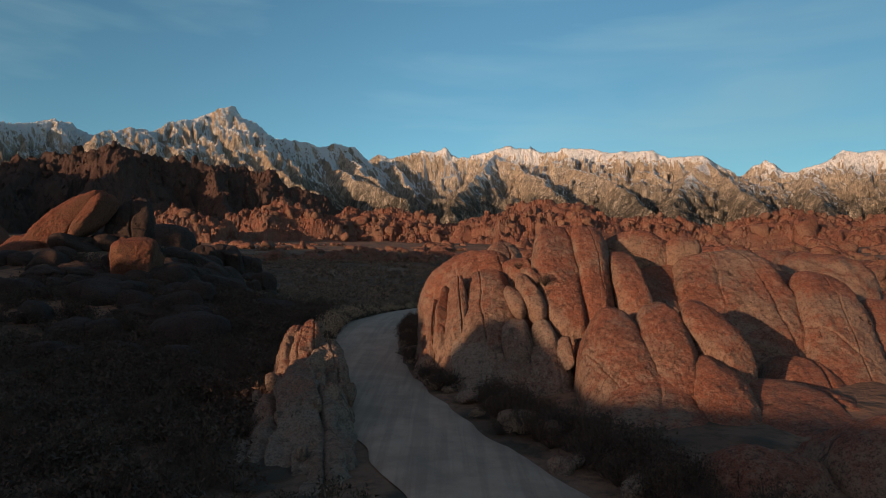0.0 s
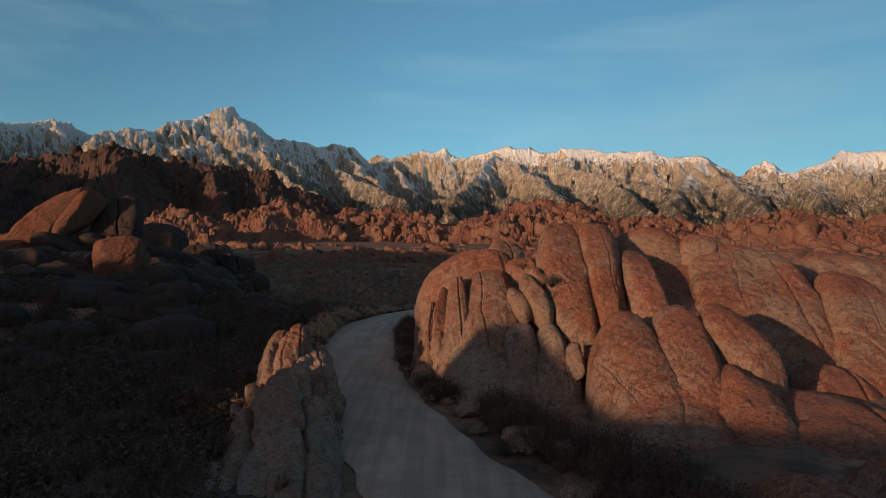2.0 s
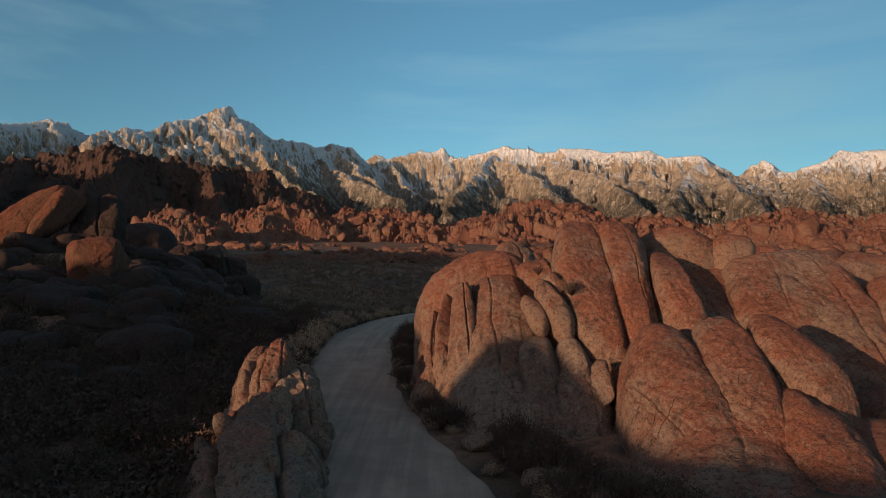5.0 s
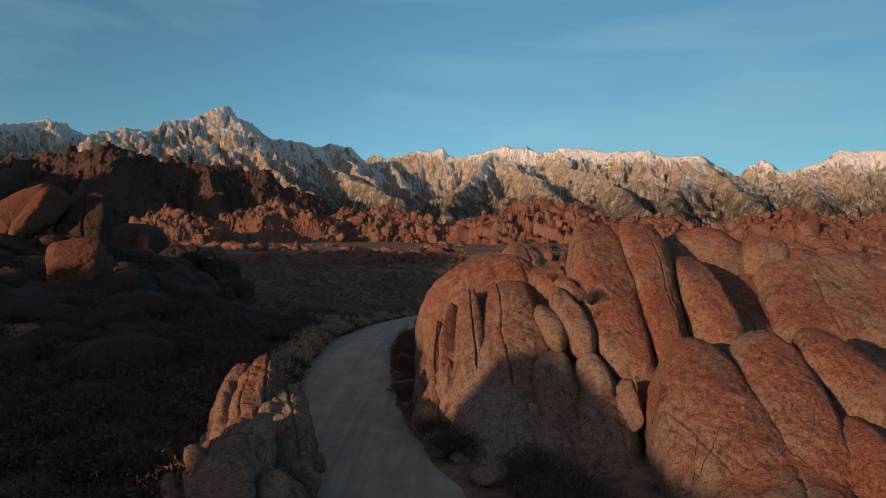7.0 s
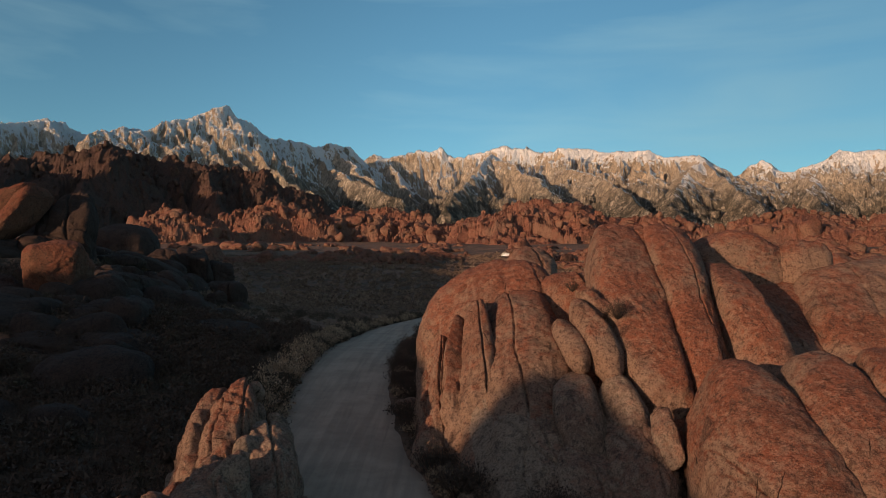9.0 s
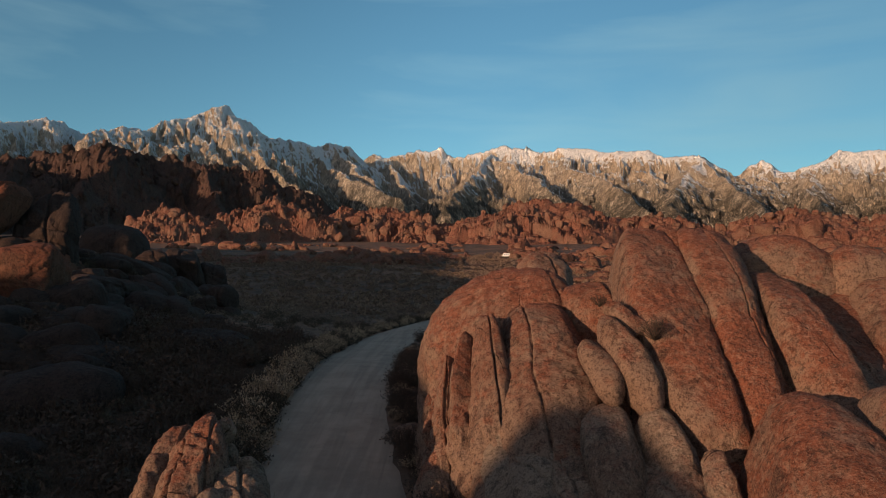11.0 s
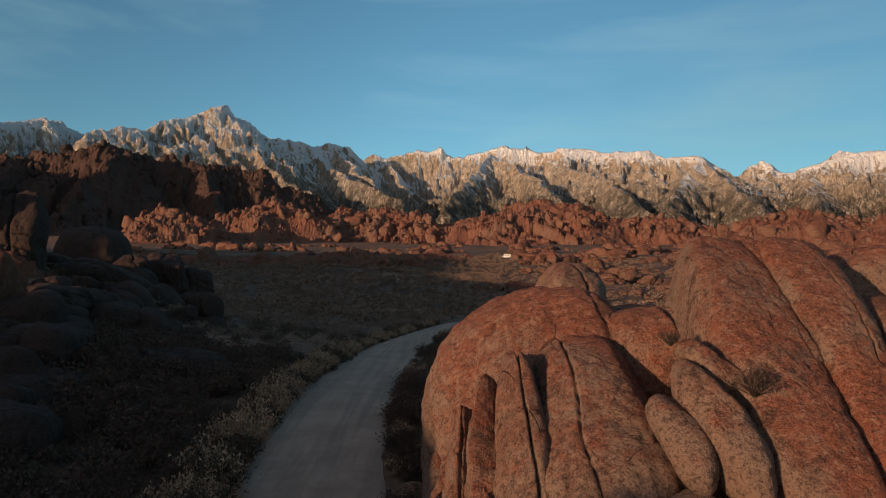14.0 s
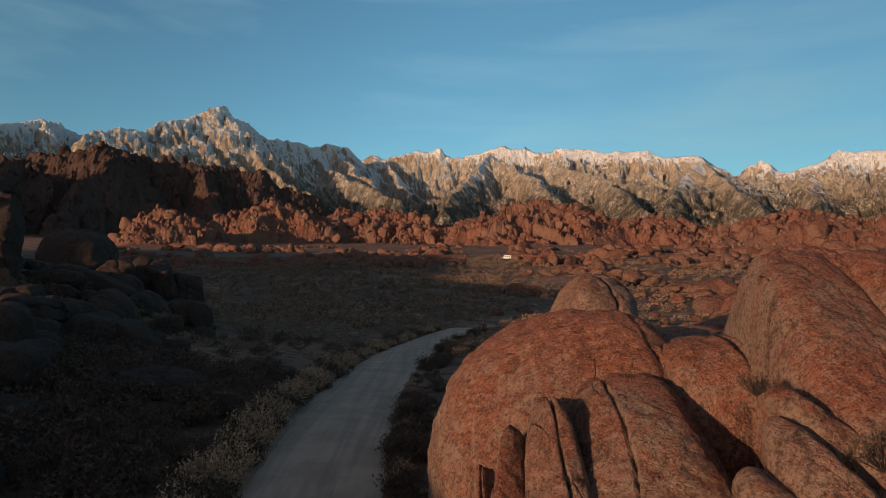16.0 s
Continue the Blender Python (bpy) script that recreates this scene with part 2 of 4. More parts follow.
ROCK = rock_material("red_granite", (0.272, 0.09, 0.051), (0.285, 0.182, 0.132), (0.045, 0.022, 0.018), 0.0)
RUST_ROCK = rock_material("rust_granite", (0.19, 0.064, 0.038), (0.18, 0.088, 0.057), (0.04, 0.022, 0.018), 0.16)
PALE = rock_material("grey_granite", (0.29, 0.14, 0.095), (0.31, 0.225, 0.17), (0.06, 0.043, 0.036), -0.06)
# granite darkened: the deep shade across the road is in its colour
SHADED = rock_material("shade_dark_granite", (0.07, 0.038, 0.030), (0.062, 0.040, 0.033), (0.018, 0.012, 0.010), -0.14)
CHALK = rock_material("pale_stone", (0.28, 0.19, 0.135), (0.33, 0.24, 0.175), (0.13, 0.09, 0.07), -0.1)
FAR_ROCK = rock_material("far_red_rock", (0.235, 0.088, 0.056), (0.215, 0.12, 0.085), (0.035, 0.022, 0.018), 0.04, 0.13)
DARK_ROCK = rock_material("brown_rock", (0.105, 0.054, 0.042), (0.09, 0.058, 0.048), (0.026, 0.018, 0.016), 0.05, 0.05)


def ground_material():
    k = Nodes("desert_soil", 0.95)
    broad, fine = k.noise(0.03, 5), k.noise(1.4, 6, rough=0.65)
    c = k.mix(k.step(broad, 0.35, 0.65), (0.125, 0.072, 0.049), (0.25, 0.127, 0.079))
    c = k.mix(k.step(fine, 0.45, 0.7), c, (0.095, 0.055, 0.038))
    # low dry scrub, too small to tell apart
    tuft = k.step(k.math("ADD", k.voronoi(0.42), k.math("MULTIPLY", k.noise(0.9, 4), 0.5)), 0.45, 0.78, 1.0, 0.0)
    c = k.mix(k.math("MULTIPLY", tuft, 0.85), c, (0.05, 0.04, 0.027))
    far = k.step(k.math("ADD", k.voronoi(0.10), k.math("MULTIPLY", k.noise(0.25, 5), 0.6)), 0.5, 0.8, 1.0, 0.0)
    c = k.mix(k.math("MULTIPLY", far, 0.6), c, (0.06, 0.042, 0.03))
    return k.done(c, k.math("ADD", k.math("MULTIPLY", tuft, 1.2), fine), 0.3, 0.9)


def road_material():
    k = Nodes("graded_dirt", 0.93)
    c = k.mix(k.step(k.noise(0.4, 6, rough=0.65), 0.35, 0.65), (0.42, 0.285, 0.212), (0.32, 0.215, 0.16))
    c = k.mix(k.math("MULTIPLY", k.step(k.noise(9, 5, rough=0.75), 0.55, 0.72), 0.6), c, (0.43, 0.31, 0.24))
    c = k.mix(k.math("MULTIPLY", k.step(k.noise(26, 3), 0.62, 0.75), 0.6), c, (0.08, 0.06, 0.05))
    streak = k.noise(1.0, 5, k.scaled(2.2, 0.05, 1.0, (0, 0, 4)), 0.3)
    c = k.mix(k.math("MULTIPLY", k.step(streak, 0.42, 0.62), 0.35), c, (0.18, 0.125, 0.096))
    return k.done(c, k.noise(5, 7, rough=0.75), 0.07, 0.8)


def mountain_material():
    k = Nodes("snowy_granite", 0.9)
    up, north, z = k.axis(k.normal, "Z"), k.axis(k.normal, "X"), k.axis(k.pos, "Z")
    down = k.scaled(1.0, 1.0, 0.4)
    n1, n2, n3, n4 = k.noise(0.004, 6), k.noise(0.026, 7, down, rough=0.68), k.noise(0.12, 5, down, rough=0.7), k.noise(0.3, 3, rough=0.7)
    c = k.mix(k.step(n2, 0.4, 0.62), (0.72, 0.61, 0.49), (0.42, 0.36, 0.30))
    c = k.mix(k.step(n1, 0.45, 0.6), c, k.mix(0.5, c, (0.42, 0.31, 0.21)))
    c = k.mix(k.math("MULTIPLY", k.step(n3, 0.5, 0.56), 0.55), c, (0.19, 0.165, 0.14))
    strata = k.noise(0.06, 6, k.scaled(1.0, 1.0, 0.18, (0, 12, 0)), 0.3, 0.7)
    c = k.mix(k.math("MULTIPLY", k.step(strata, 0.51, 0.56), 0.6), c, (0.14, 0.12, 0.105))
    wood = k.step(k.math("ADD", k.math("MULTIPLY", n4, 0.75), k.math("MULTIPLY", n2, 0.5)), 0.55, 0.61)
    low = k.step(k.math("ADD", z, k.math("MULTIPLY", n1, 300)), 520, 800, 0.9, 0.0)
    c = k.mix(k.math("MULTIPLY", wood, low), c, (0.04, 0.038, 0.03))
    # snow lies high up (lower to the north), on gentle ground, in chutes and on slopes that face north
    line = k.math("ADD", z, k.math("MULTIPLY", k.math("ADD", k.axis(k.pos, "X"), 1100), 0.12))
    high = k.math("ADD", k.math("MULTIPLY", k.step(k.math("ADD", z, k.math("MULTIPLY", k.math("ADD", k.axis(k.pos, "X"), 1100), 0.05)), 300, 860), 0.58), k.math("MULTIPLY", up, 0.8))
    high = k.math("ADD", high, k.step(line, 930, 1060, 0.0, 0.5))
    high = k.math("ADD", high, k.math("MULTIPLY", north, 0.50))
    chute = k.noise(0.035, 6, k.scaled(1.0, 1.0, 0.22), 0.4, 0.65)
    snow = k.step(k.math("ADD", high, k.math("ADD", k.math("MULTIPLY", n4, 0.7), k.math("ADD", k.math("MULTIPLY", n3, 0.9), k.math("MULTIPLY", chute, 0.75)))), 2.29, 2.33)
    c = k.mix(snow, c, (0.86, 0.87, 0.90))
    return k.done(c, k.math("ADD", n2, k.math("ADD", k.math("MULTIPLY", n3, 0.55), k.math("MULTIPLY", n4, 0.2))), 32.0, 1.0)


SOIL, DIRT, SIERRA = ground_material(), road_material(), mountain_material()


# ---- ground and road ----
def through_points(u, xs, ys):
    """A smooth curve through the given values."""
    xs, ys = np.array(xs, float), np.array(ys, float)
    m = np.gradient(ys, xs)
    i = np.clip(np.searchsorted(xs, u) - 1, 0, len(xs) - 2)
    h = xs[i + 1] - xs[i]
    t = np.clip((u - xs[i]) / h, 0, 1)
    return (2 * t**3 - 3 * t**2 + 1) * ys[i] + (t**3 - 2 * t**2 + t) * h * m[i] + (3 * t**2 - 2 * t**3) * ys[i + 1] + (t**3 - t**2) * h * m[i + 1]


ROAD_Y = [-400, -120, -25, 0, 15, 26, 38, 57, 76, 95, 115, 147, 180, 215, 250, 300, 420, 620]
ROAD_X = [160, 62, 19, 11.5, 6.2, 2.4, -1.8, -6.3, -7.6, -7.6, -6.6, -2.6, 4.0, 15, 31, 62, 120, 150]
ROAD_Z = [-8, -2, 1.2, 1.8, 2.2, 2.5, 3.2, 4.6, 6.2, 6.3, 6.25, 6.25, 6.4, 7.0, 8.5, 14.5, 26, 40]
ROAD_HALF = 3.3


def base_z(x, y):
    """The lie of the land: a basin by the road, then a fan that climbs to the mountains."""
    r = np.hypot(x, np.maximum(y, 0)) * 0.35 + np.maximum(y, -400) * 0.65
    return through_points(r, [-400, -120, 0, 26, 57, 80, 150, 240, 330, 450, 600, 900, 1500, 2700, 5200],
                          [-8, -1.5, 1.5, 2.3, 4.4, 6.0, 6.4, 8.2, 17, 27, 38, 62, 112, 215, 230])


def land(x, y):
    x, y = np.asarray(x, float), np.asarray(y, float)
    z = base_z(x, y)
    p = np.stack((x, y, np.zeros_like(x)), -1)
    far = smooth(30, 400, np.hypot(x, y))
    z = z + 0.35 * fbm(p * 0.11, 3, 4) + 0.12 * fbm(p * 0.6, 2, 9) + far * 3.0 * fbm(p * 0.012, 4, 21)
    z = z + 10.5 * np.exp(-(((x + 54) / 22) ** 2 + ((y - 115) / 36) ** 2)) + 2.0 * np.exp(-(((x + 30) / 14) ** 2 + ((y - 78) / 14) ** 2))
    z = z + 1.2 * np.exp(-(((x - 18) / 16) ** 2 + ((y - 58) / 30) ** 2))
    off = np.abs(x - through_points(y, ROAD_Y, ROAD_X))
    k = smooth(ROAD_HALF + 0.2, ROAD_HALF + 4.5, off)
    return np.where((y > -390) & (y < 610), (through_points(y, ROAD_Y, ROAD_Z) - 0.12) * (1 - k) + z * k, z)


def land_z(x, y):
    return float(land(np.array([x]), np.array([y]))[0])


def build_ground():
    u = np.linspace(-1, 1, 380)
    top = math.asinh(4900 / 16)
    gx, gy = np.meshgrid(16 * np.sinh(u * top), 62 + 16 * np.sinh(u * top))
    x, y = gx.ravel(), gy.ravel()
    n = len(u)
    i = np.arange(n * n).reshape(n, n)
    quads = np.stack((i[:-1, :-1], i[:-1, 1:], i[1:, 1:], i[1:, :-1]), -1).reshape(-1, 4)
    return tagged(new("ground", mesh_of("ground", np.stack((x, y, land(x, y)), 1), quads, SOIL)), "brown desert soil with dry scrub", "ground", kind="structure")


def build_road():
    y = np.concatenate((np.arange(-120, -10, 6.0), np.arange(-10, 160, 0.6), np.arange(160, 200, 3.0)))
    cx, cz = through_points(y, ROAD_Y, ROAD_X), through_points(y, ROAD_Y, ROAD_Z)
    s = np.linspace(-1, 1, 25)
    dx = np.gradient(cx, y)
    nx, ny = 1 / np.hypot(1, dx), -dx / np.hypot(1, dx)
    edge = ROAD_HALF + 0.35 * fbm(np.stack((y * 0.3, y * 0, y * 0), 1), 3, 2)
    X = cx[:, None] + nx[:, None] * s * edge[:, None]
    Y = y[:, None] + ny[:, None] * s * edge[:, None]
    rut = -0.05 * (np.exp(-(((np.abs(s) - 0.33) / 0.10) ** 2))) + 0.06 * (1 - s**2) - 0.14 * np.abs(s) ** 8
    cz = cz - 0.9 * smooth(176, 196, y)
    Z = cz[:, None] + rut + 0.02 * fbm(np.stack((X.ravel() * 1.2, Y.ravel() * 0.25, X.ravel() * 0), 1), 3, 6).reshape(X.shape)
    n, m = X.shape
    i = np.arange(n * m).reshape(n, m)
    quads = np.stack((i[:-1, :-1], i[:-1, 1:], i[1:, 1:], i[1:, :-1]), -1).reshape(-1, 4)
    return tagged(new("road", mesh_of("road", np.stack((X.ravel(), Y.ravel(), Z.ravel()), 1), quads, DIRT)), "graded dirt road with faint wheel ruts", "road", kind="structure")


build_ground()
build_road()


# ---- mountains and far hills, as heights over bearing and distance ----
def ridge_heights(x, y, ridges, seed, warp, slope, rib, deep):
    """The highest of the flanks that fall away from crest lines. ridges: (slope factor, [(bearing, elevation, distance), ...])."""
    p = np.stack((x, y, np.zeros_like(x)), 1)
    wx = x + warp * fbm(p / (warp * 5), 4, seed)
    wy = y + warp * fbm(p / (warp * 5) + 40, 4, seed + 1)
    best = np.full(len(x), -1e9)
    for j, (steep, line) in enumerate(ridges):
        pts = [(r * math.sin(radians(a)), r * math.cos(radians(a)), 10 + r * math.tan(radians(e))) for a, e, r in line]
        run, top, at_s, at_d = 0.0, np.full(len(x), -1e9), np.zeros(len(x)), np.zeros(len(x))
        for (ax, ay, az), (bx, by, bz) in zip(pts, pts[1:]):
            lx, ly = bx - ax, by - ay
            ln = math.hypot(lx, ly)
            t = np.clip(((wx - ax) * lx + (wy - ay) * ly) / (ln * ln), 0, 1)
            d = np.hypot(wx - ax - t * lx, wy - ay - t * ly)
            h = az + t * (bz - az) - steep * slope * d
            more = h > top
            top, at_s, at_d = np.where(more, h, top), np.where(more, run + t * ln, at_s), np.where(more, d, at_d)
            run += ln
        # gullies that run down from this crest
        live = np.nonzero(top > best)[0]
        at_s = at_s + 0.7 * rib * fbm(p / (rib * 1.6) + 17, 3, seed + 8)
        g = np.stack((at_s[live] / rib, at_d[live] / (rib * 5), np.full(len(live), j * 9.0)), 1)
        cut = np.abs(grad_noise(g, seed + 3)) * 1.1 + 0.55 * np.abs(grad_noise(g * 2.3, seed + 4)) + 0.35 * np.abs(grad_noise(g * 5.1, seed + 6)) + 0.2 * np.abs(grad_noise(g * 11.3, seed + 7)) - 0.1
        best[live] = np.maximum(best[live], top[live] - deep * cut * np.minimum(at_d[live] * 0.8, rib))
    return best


def polar_sheet(name, material_, a0, a1, r0, r1, na, nr, ridges, seed, warp, slope, rib, rough, blocky=0.0, round_=0.0, deep=1.0):
    a = np.radians(np.linspace(a0, a1, na))
    r = np.linspace(r0, r1, nr)
    A, R = np.meshgrid(a, r)
    x, y = (R * np.sin(A)).ravel(), (R * np.cos(A)).ravel()
    h = ridge_heights(x, y, ridges, seed, warp, slope, rib, deep)
    p = np.stack((x, y, h * 0.6), 1)
    # broken crests, calmer towards the north
    calm = 0.55 - 0.3 * smooth(7, 13, np.degrees(A.ravel())) if rough > 20 else 1.0
    h = h + calm * rough * (ridged(p / (rib * 1.6), 6, seed + 50, 0.58) - (1.2 if rough > 20 else 0.9))
    if rough > 20:
        h = h + calm * 13 * (ridged(p / 46.0, 4, seed + 60, 0.62) - 0.8)
    if blocky:
        f1, f2, own = cells(np.stack((x, y, h * 0.35), 1) / (blocky * 2.2), seed + 70)
        h = h + blocky * ((own - 0.5) * 1.2 + np.minimum(f2 - f1, 0.35) * 2.2)
        f1, f2, own = cells(np.stack((x, y, h * 0.35), 1) / (blocky * 0.8), seed + 71)
        h = h + blocky * 0.4 * ((own - 0.5) * 1.2 + np.minimum(f2 - f1, 0.35) * 2.2)
    clump = smooth(-0.3, 0.35, fbm(np.stack((x, y, h), 1) / max(1.0, round_ * 4.5), 3, seed + 90)) if round_ else 0
    for k, (size, lift) in enumerate(((round_, 0.55), (round_ * 0.42, 0.75), (round_ * 0.2, 0.8))):
        if size:
            # piled boulders
            f1, f2, own = cells(np.stack((x, y, h * 0.6), 1) / size + 0.3 * k, seed + 80 + k)
            h = h + size * lift * (0.3 + 0.7 * clump) * (0.15 + own) * np.sqrt(np.clip(1 - (f1 / 0.7) ** 2, 0, 1)) - size * 0.15
    edge = smooth(r0, r0 + 0.12 * (r1 - r0), R.ravel()) * smooth(r1, r1 - 0.12 * (r1 - r0), R.ravel()) * (smooth(a0, a0 + 1.5, np.degrees(A.ravel())) if a0 > -30 else 1) * (smooth(a1, a1 - 1.5, np.degrees(A.ravel())) if a1 < 30 else 1)
    if rough < 20:
        h = (h - land(x, y) + 4) * edge + land(x, y) - 4
    z = np.maximum(h, land(x, y) - 3.0 - 6.0 * (R.ravel() > 2600))
    i = np.arange(na * nr).reshape(nr, na)
    quads = np.stack((i[:-1, :-1], i[:-1, 1:], i[1:, 1:], i[1:, :-1]), -1).reshape(-1, 4)
    # leave out the sheet where it lies under the land
    low = (h < land(x, y) - 2.0)[quads].all(1) & (R.ravel() < 2600)[quads].all(1)
    return mesh_of(name, np.stack((x, y, z), 1), quads[~low], material_)


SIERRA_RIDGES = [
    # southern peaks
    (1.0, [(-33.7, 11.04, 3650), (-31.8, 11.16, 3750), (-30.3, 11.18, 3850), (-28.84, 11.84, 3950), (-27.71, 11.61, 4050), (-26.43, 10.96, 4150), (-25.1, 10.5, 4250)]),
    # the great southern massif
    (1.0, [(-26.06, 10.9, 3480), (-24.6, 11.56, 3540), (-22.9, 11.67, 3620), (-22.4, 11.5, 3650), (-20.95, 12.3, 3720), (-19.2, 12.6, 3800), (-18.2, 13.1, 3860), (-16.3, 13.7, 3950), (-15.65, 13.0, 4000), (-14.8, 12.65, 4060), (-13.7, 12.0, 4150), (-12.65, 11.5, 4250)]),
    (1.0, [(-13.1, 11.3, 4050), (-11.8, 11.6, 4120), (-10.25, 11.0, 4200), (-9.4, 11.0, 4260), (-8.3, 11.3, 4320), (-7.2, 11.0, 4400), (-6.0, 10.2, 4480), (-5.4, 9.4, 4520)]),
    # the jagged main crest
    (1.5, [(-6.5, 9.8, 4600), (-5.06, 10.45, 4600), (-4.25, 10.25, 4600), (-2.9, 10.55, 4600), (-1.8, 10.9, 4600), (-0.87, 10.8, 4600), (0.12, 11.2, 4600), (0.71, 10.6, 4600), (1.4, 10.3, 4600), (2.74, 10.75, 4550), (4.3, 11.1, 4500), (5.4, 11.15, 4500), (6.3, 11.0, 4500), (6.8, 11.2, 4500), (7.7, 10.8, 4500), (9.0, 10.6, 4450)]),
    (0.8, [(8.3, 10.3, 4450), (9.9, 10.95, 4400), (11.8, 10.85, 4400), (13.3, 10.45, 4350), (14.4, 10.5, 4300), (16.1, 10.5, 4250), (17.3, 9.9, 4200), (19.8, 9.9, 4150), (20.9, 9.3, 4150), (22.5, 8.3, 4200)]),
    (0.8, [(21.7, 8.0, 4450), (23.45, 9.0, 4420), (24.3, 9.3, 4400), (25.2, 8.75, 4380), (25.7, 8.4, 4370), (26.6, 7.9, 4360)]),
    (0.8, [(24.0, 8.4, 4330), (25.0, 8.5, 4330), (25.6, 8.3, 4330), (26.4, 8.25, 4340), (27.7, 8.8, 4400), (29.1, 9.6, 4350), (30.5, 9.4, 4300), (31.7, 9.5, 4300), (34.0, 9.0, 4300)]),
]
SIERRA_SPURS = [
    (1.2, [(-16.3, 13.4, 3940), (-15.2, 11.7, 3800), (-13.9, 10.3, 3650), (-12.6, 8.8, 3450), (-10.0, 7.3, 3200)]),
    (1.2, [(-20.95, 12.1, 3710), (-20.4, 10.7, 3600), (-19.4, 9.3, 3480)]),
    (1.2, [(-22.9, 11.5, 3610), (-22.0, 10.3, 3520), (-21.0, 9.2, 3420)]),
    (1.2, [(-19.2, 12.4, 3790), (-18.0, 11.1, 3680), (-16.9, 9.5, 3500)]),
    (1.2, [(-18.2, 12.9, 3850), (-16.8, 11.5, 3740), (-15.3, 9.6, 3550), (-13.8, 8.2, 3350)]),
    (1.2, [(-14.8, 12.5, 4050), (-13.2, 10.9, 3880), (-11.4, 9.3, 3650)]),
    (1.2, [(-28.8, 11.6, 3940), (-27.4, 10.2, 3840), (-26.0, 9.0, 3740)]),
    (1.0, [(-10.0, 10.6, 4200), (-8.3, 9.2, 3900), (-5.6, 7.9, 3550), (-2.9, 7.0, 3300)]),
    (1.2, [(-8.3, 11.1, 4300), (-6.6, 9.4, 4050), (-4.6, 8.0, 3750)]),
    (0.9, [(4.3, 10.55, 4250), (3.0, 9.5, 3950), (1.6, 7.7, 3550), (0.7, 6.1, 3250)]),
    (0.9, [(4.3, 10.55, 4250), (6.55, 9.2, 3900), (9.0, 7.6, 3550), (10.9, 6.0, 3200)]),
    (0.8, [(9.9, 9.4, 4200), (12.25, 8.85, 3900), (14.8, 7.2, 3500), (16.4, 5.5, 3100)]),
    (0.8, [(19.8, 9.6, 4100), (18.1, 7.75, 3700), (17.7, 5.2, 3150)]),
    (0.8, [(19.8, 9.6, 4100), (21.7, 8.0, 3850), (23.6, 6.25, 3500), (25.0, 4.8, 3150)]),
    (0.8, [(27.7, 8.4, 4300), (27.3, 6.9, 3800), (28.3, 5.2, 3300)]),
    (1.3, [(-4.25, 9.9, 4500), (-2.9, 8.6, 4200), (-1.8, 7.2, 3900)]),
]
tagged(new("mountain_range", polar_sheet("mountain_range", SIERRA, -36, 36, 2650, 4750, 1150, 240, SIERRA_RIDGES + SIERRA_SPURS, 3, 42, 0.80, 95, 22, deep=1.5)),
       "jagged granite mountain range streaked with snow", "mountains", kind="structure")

DARK_RIDGES = [
    (1.0, [(-36, 8.2, 2500), (-33.6, 8.3, 2500), (-31.7, 8.4, 2500), (-29.7, 8.95, 2480), (-28.0, 9.4, 2450), (-25.5, 9.85, 2420), (-24.2, 10.2, 2400), (-23.0, 10.35, 2400), (-21.3, 9.55, 2420), (-19.7, 9.5, 2430), (-18.1, 9.4, 2440), (-16.4, 9.2, 2450), (-15.2, 8.65, 2450), (-14.1, 9.2, 2450), (-13.4, 8.7, 2450), (-12.4, 7.3, 2440), (-10.9, 6.0, 2430)]),
    (1.0, [(-23.0, 10.2, 2390), (-24.5, 8.6, 2250), (-26.5, 6.4, 2080), (-27.5, 5.0, 1980)]),
    (1.0, [(-18.1, 9.3, 2430), (-17.5, 7.6, 2300), (-17.0, 6.0, 2150)]),
    (1.0, [(-30.0, 8.8, 2470), (-31.0, 7.0, 2300), (-32.0, 5.0, 2100)]),
    (0.8, [(-13.4, 8.4, 2440), (-9.0, 6.6, 2500), (-4.0, 6.4, 2560), (2.0, 6.1, 2600)]),
]
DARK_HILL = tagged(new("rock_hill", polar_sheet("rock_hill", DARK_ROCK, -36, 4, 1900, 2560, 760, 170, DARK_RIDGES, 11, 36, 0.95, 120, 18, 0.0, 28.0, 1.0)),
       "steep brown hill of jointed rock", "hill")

ORANGE_RIDGES = [
    (1.0, [(-22.0, 4.6, 1180), (-20.5, 6.1, 1200), (-18.5, 5.4, 1200), (-17.0, 4.4, 1150)]),
    (1.0, [(-17.5, 5.0, 1350), (-15.5, 5.9, 1380), (-13.5, 6.9, 1400), (-12.3, 7.05, 1400), (-11.0, 5.9, 1380), (-9.5, 5.2, 1350)]),
    (1.0, [(-9.0, 5.2, 1420), (-7.5, 6.2, 1450), (-5.5, 6.0, 1450), (-3.5, 6.55, 1450), (-1.5, 6.3, 1430), (0.5, 5.0, 1400), (1.8, 3.9, 1350)]),
]
RED_HILL = tagged(new("rock_hill", polar_sheet("rock_hill", FAR_ROCK, -24, 4, 1080, 1560, 760, 170, ORANGE_RIDGES, 23, 28, 0.55, 90, 7, 0.0, 21.0, 0.5)),
       "low hill of piled red boulders", "hill")
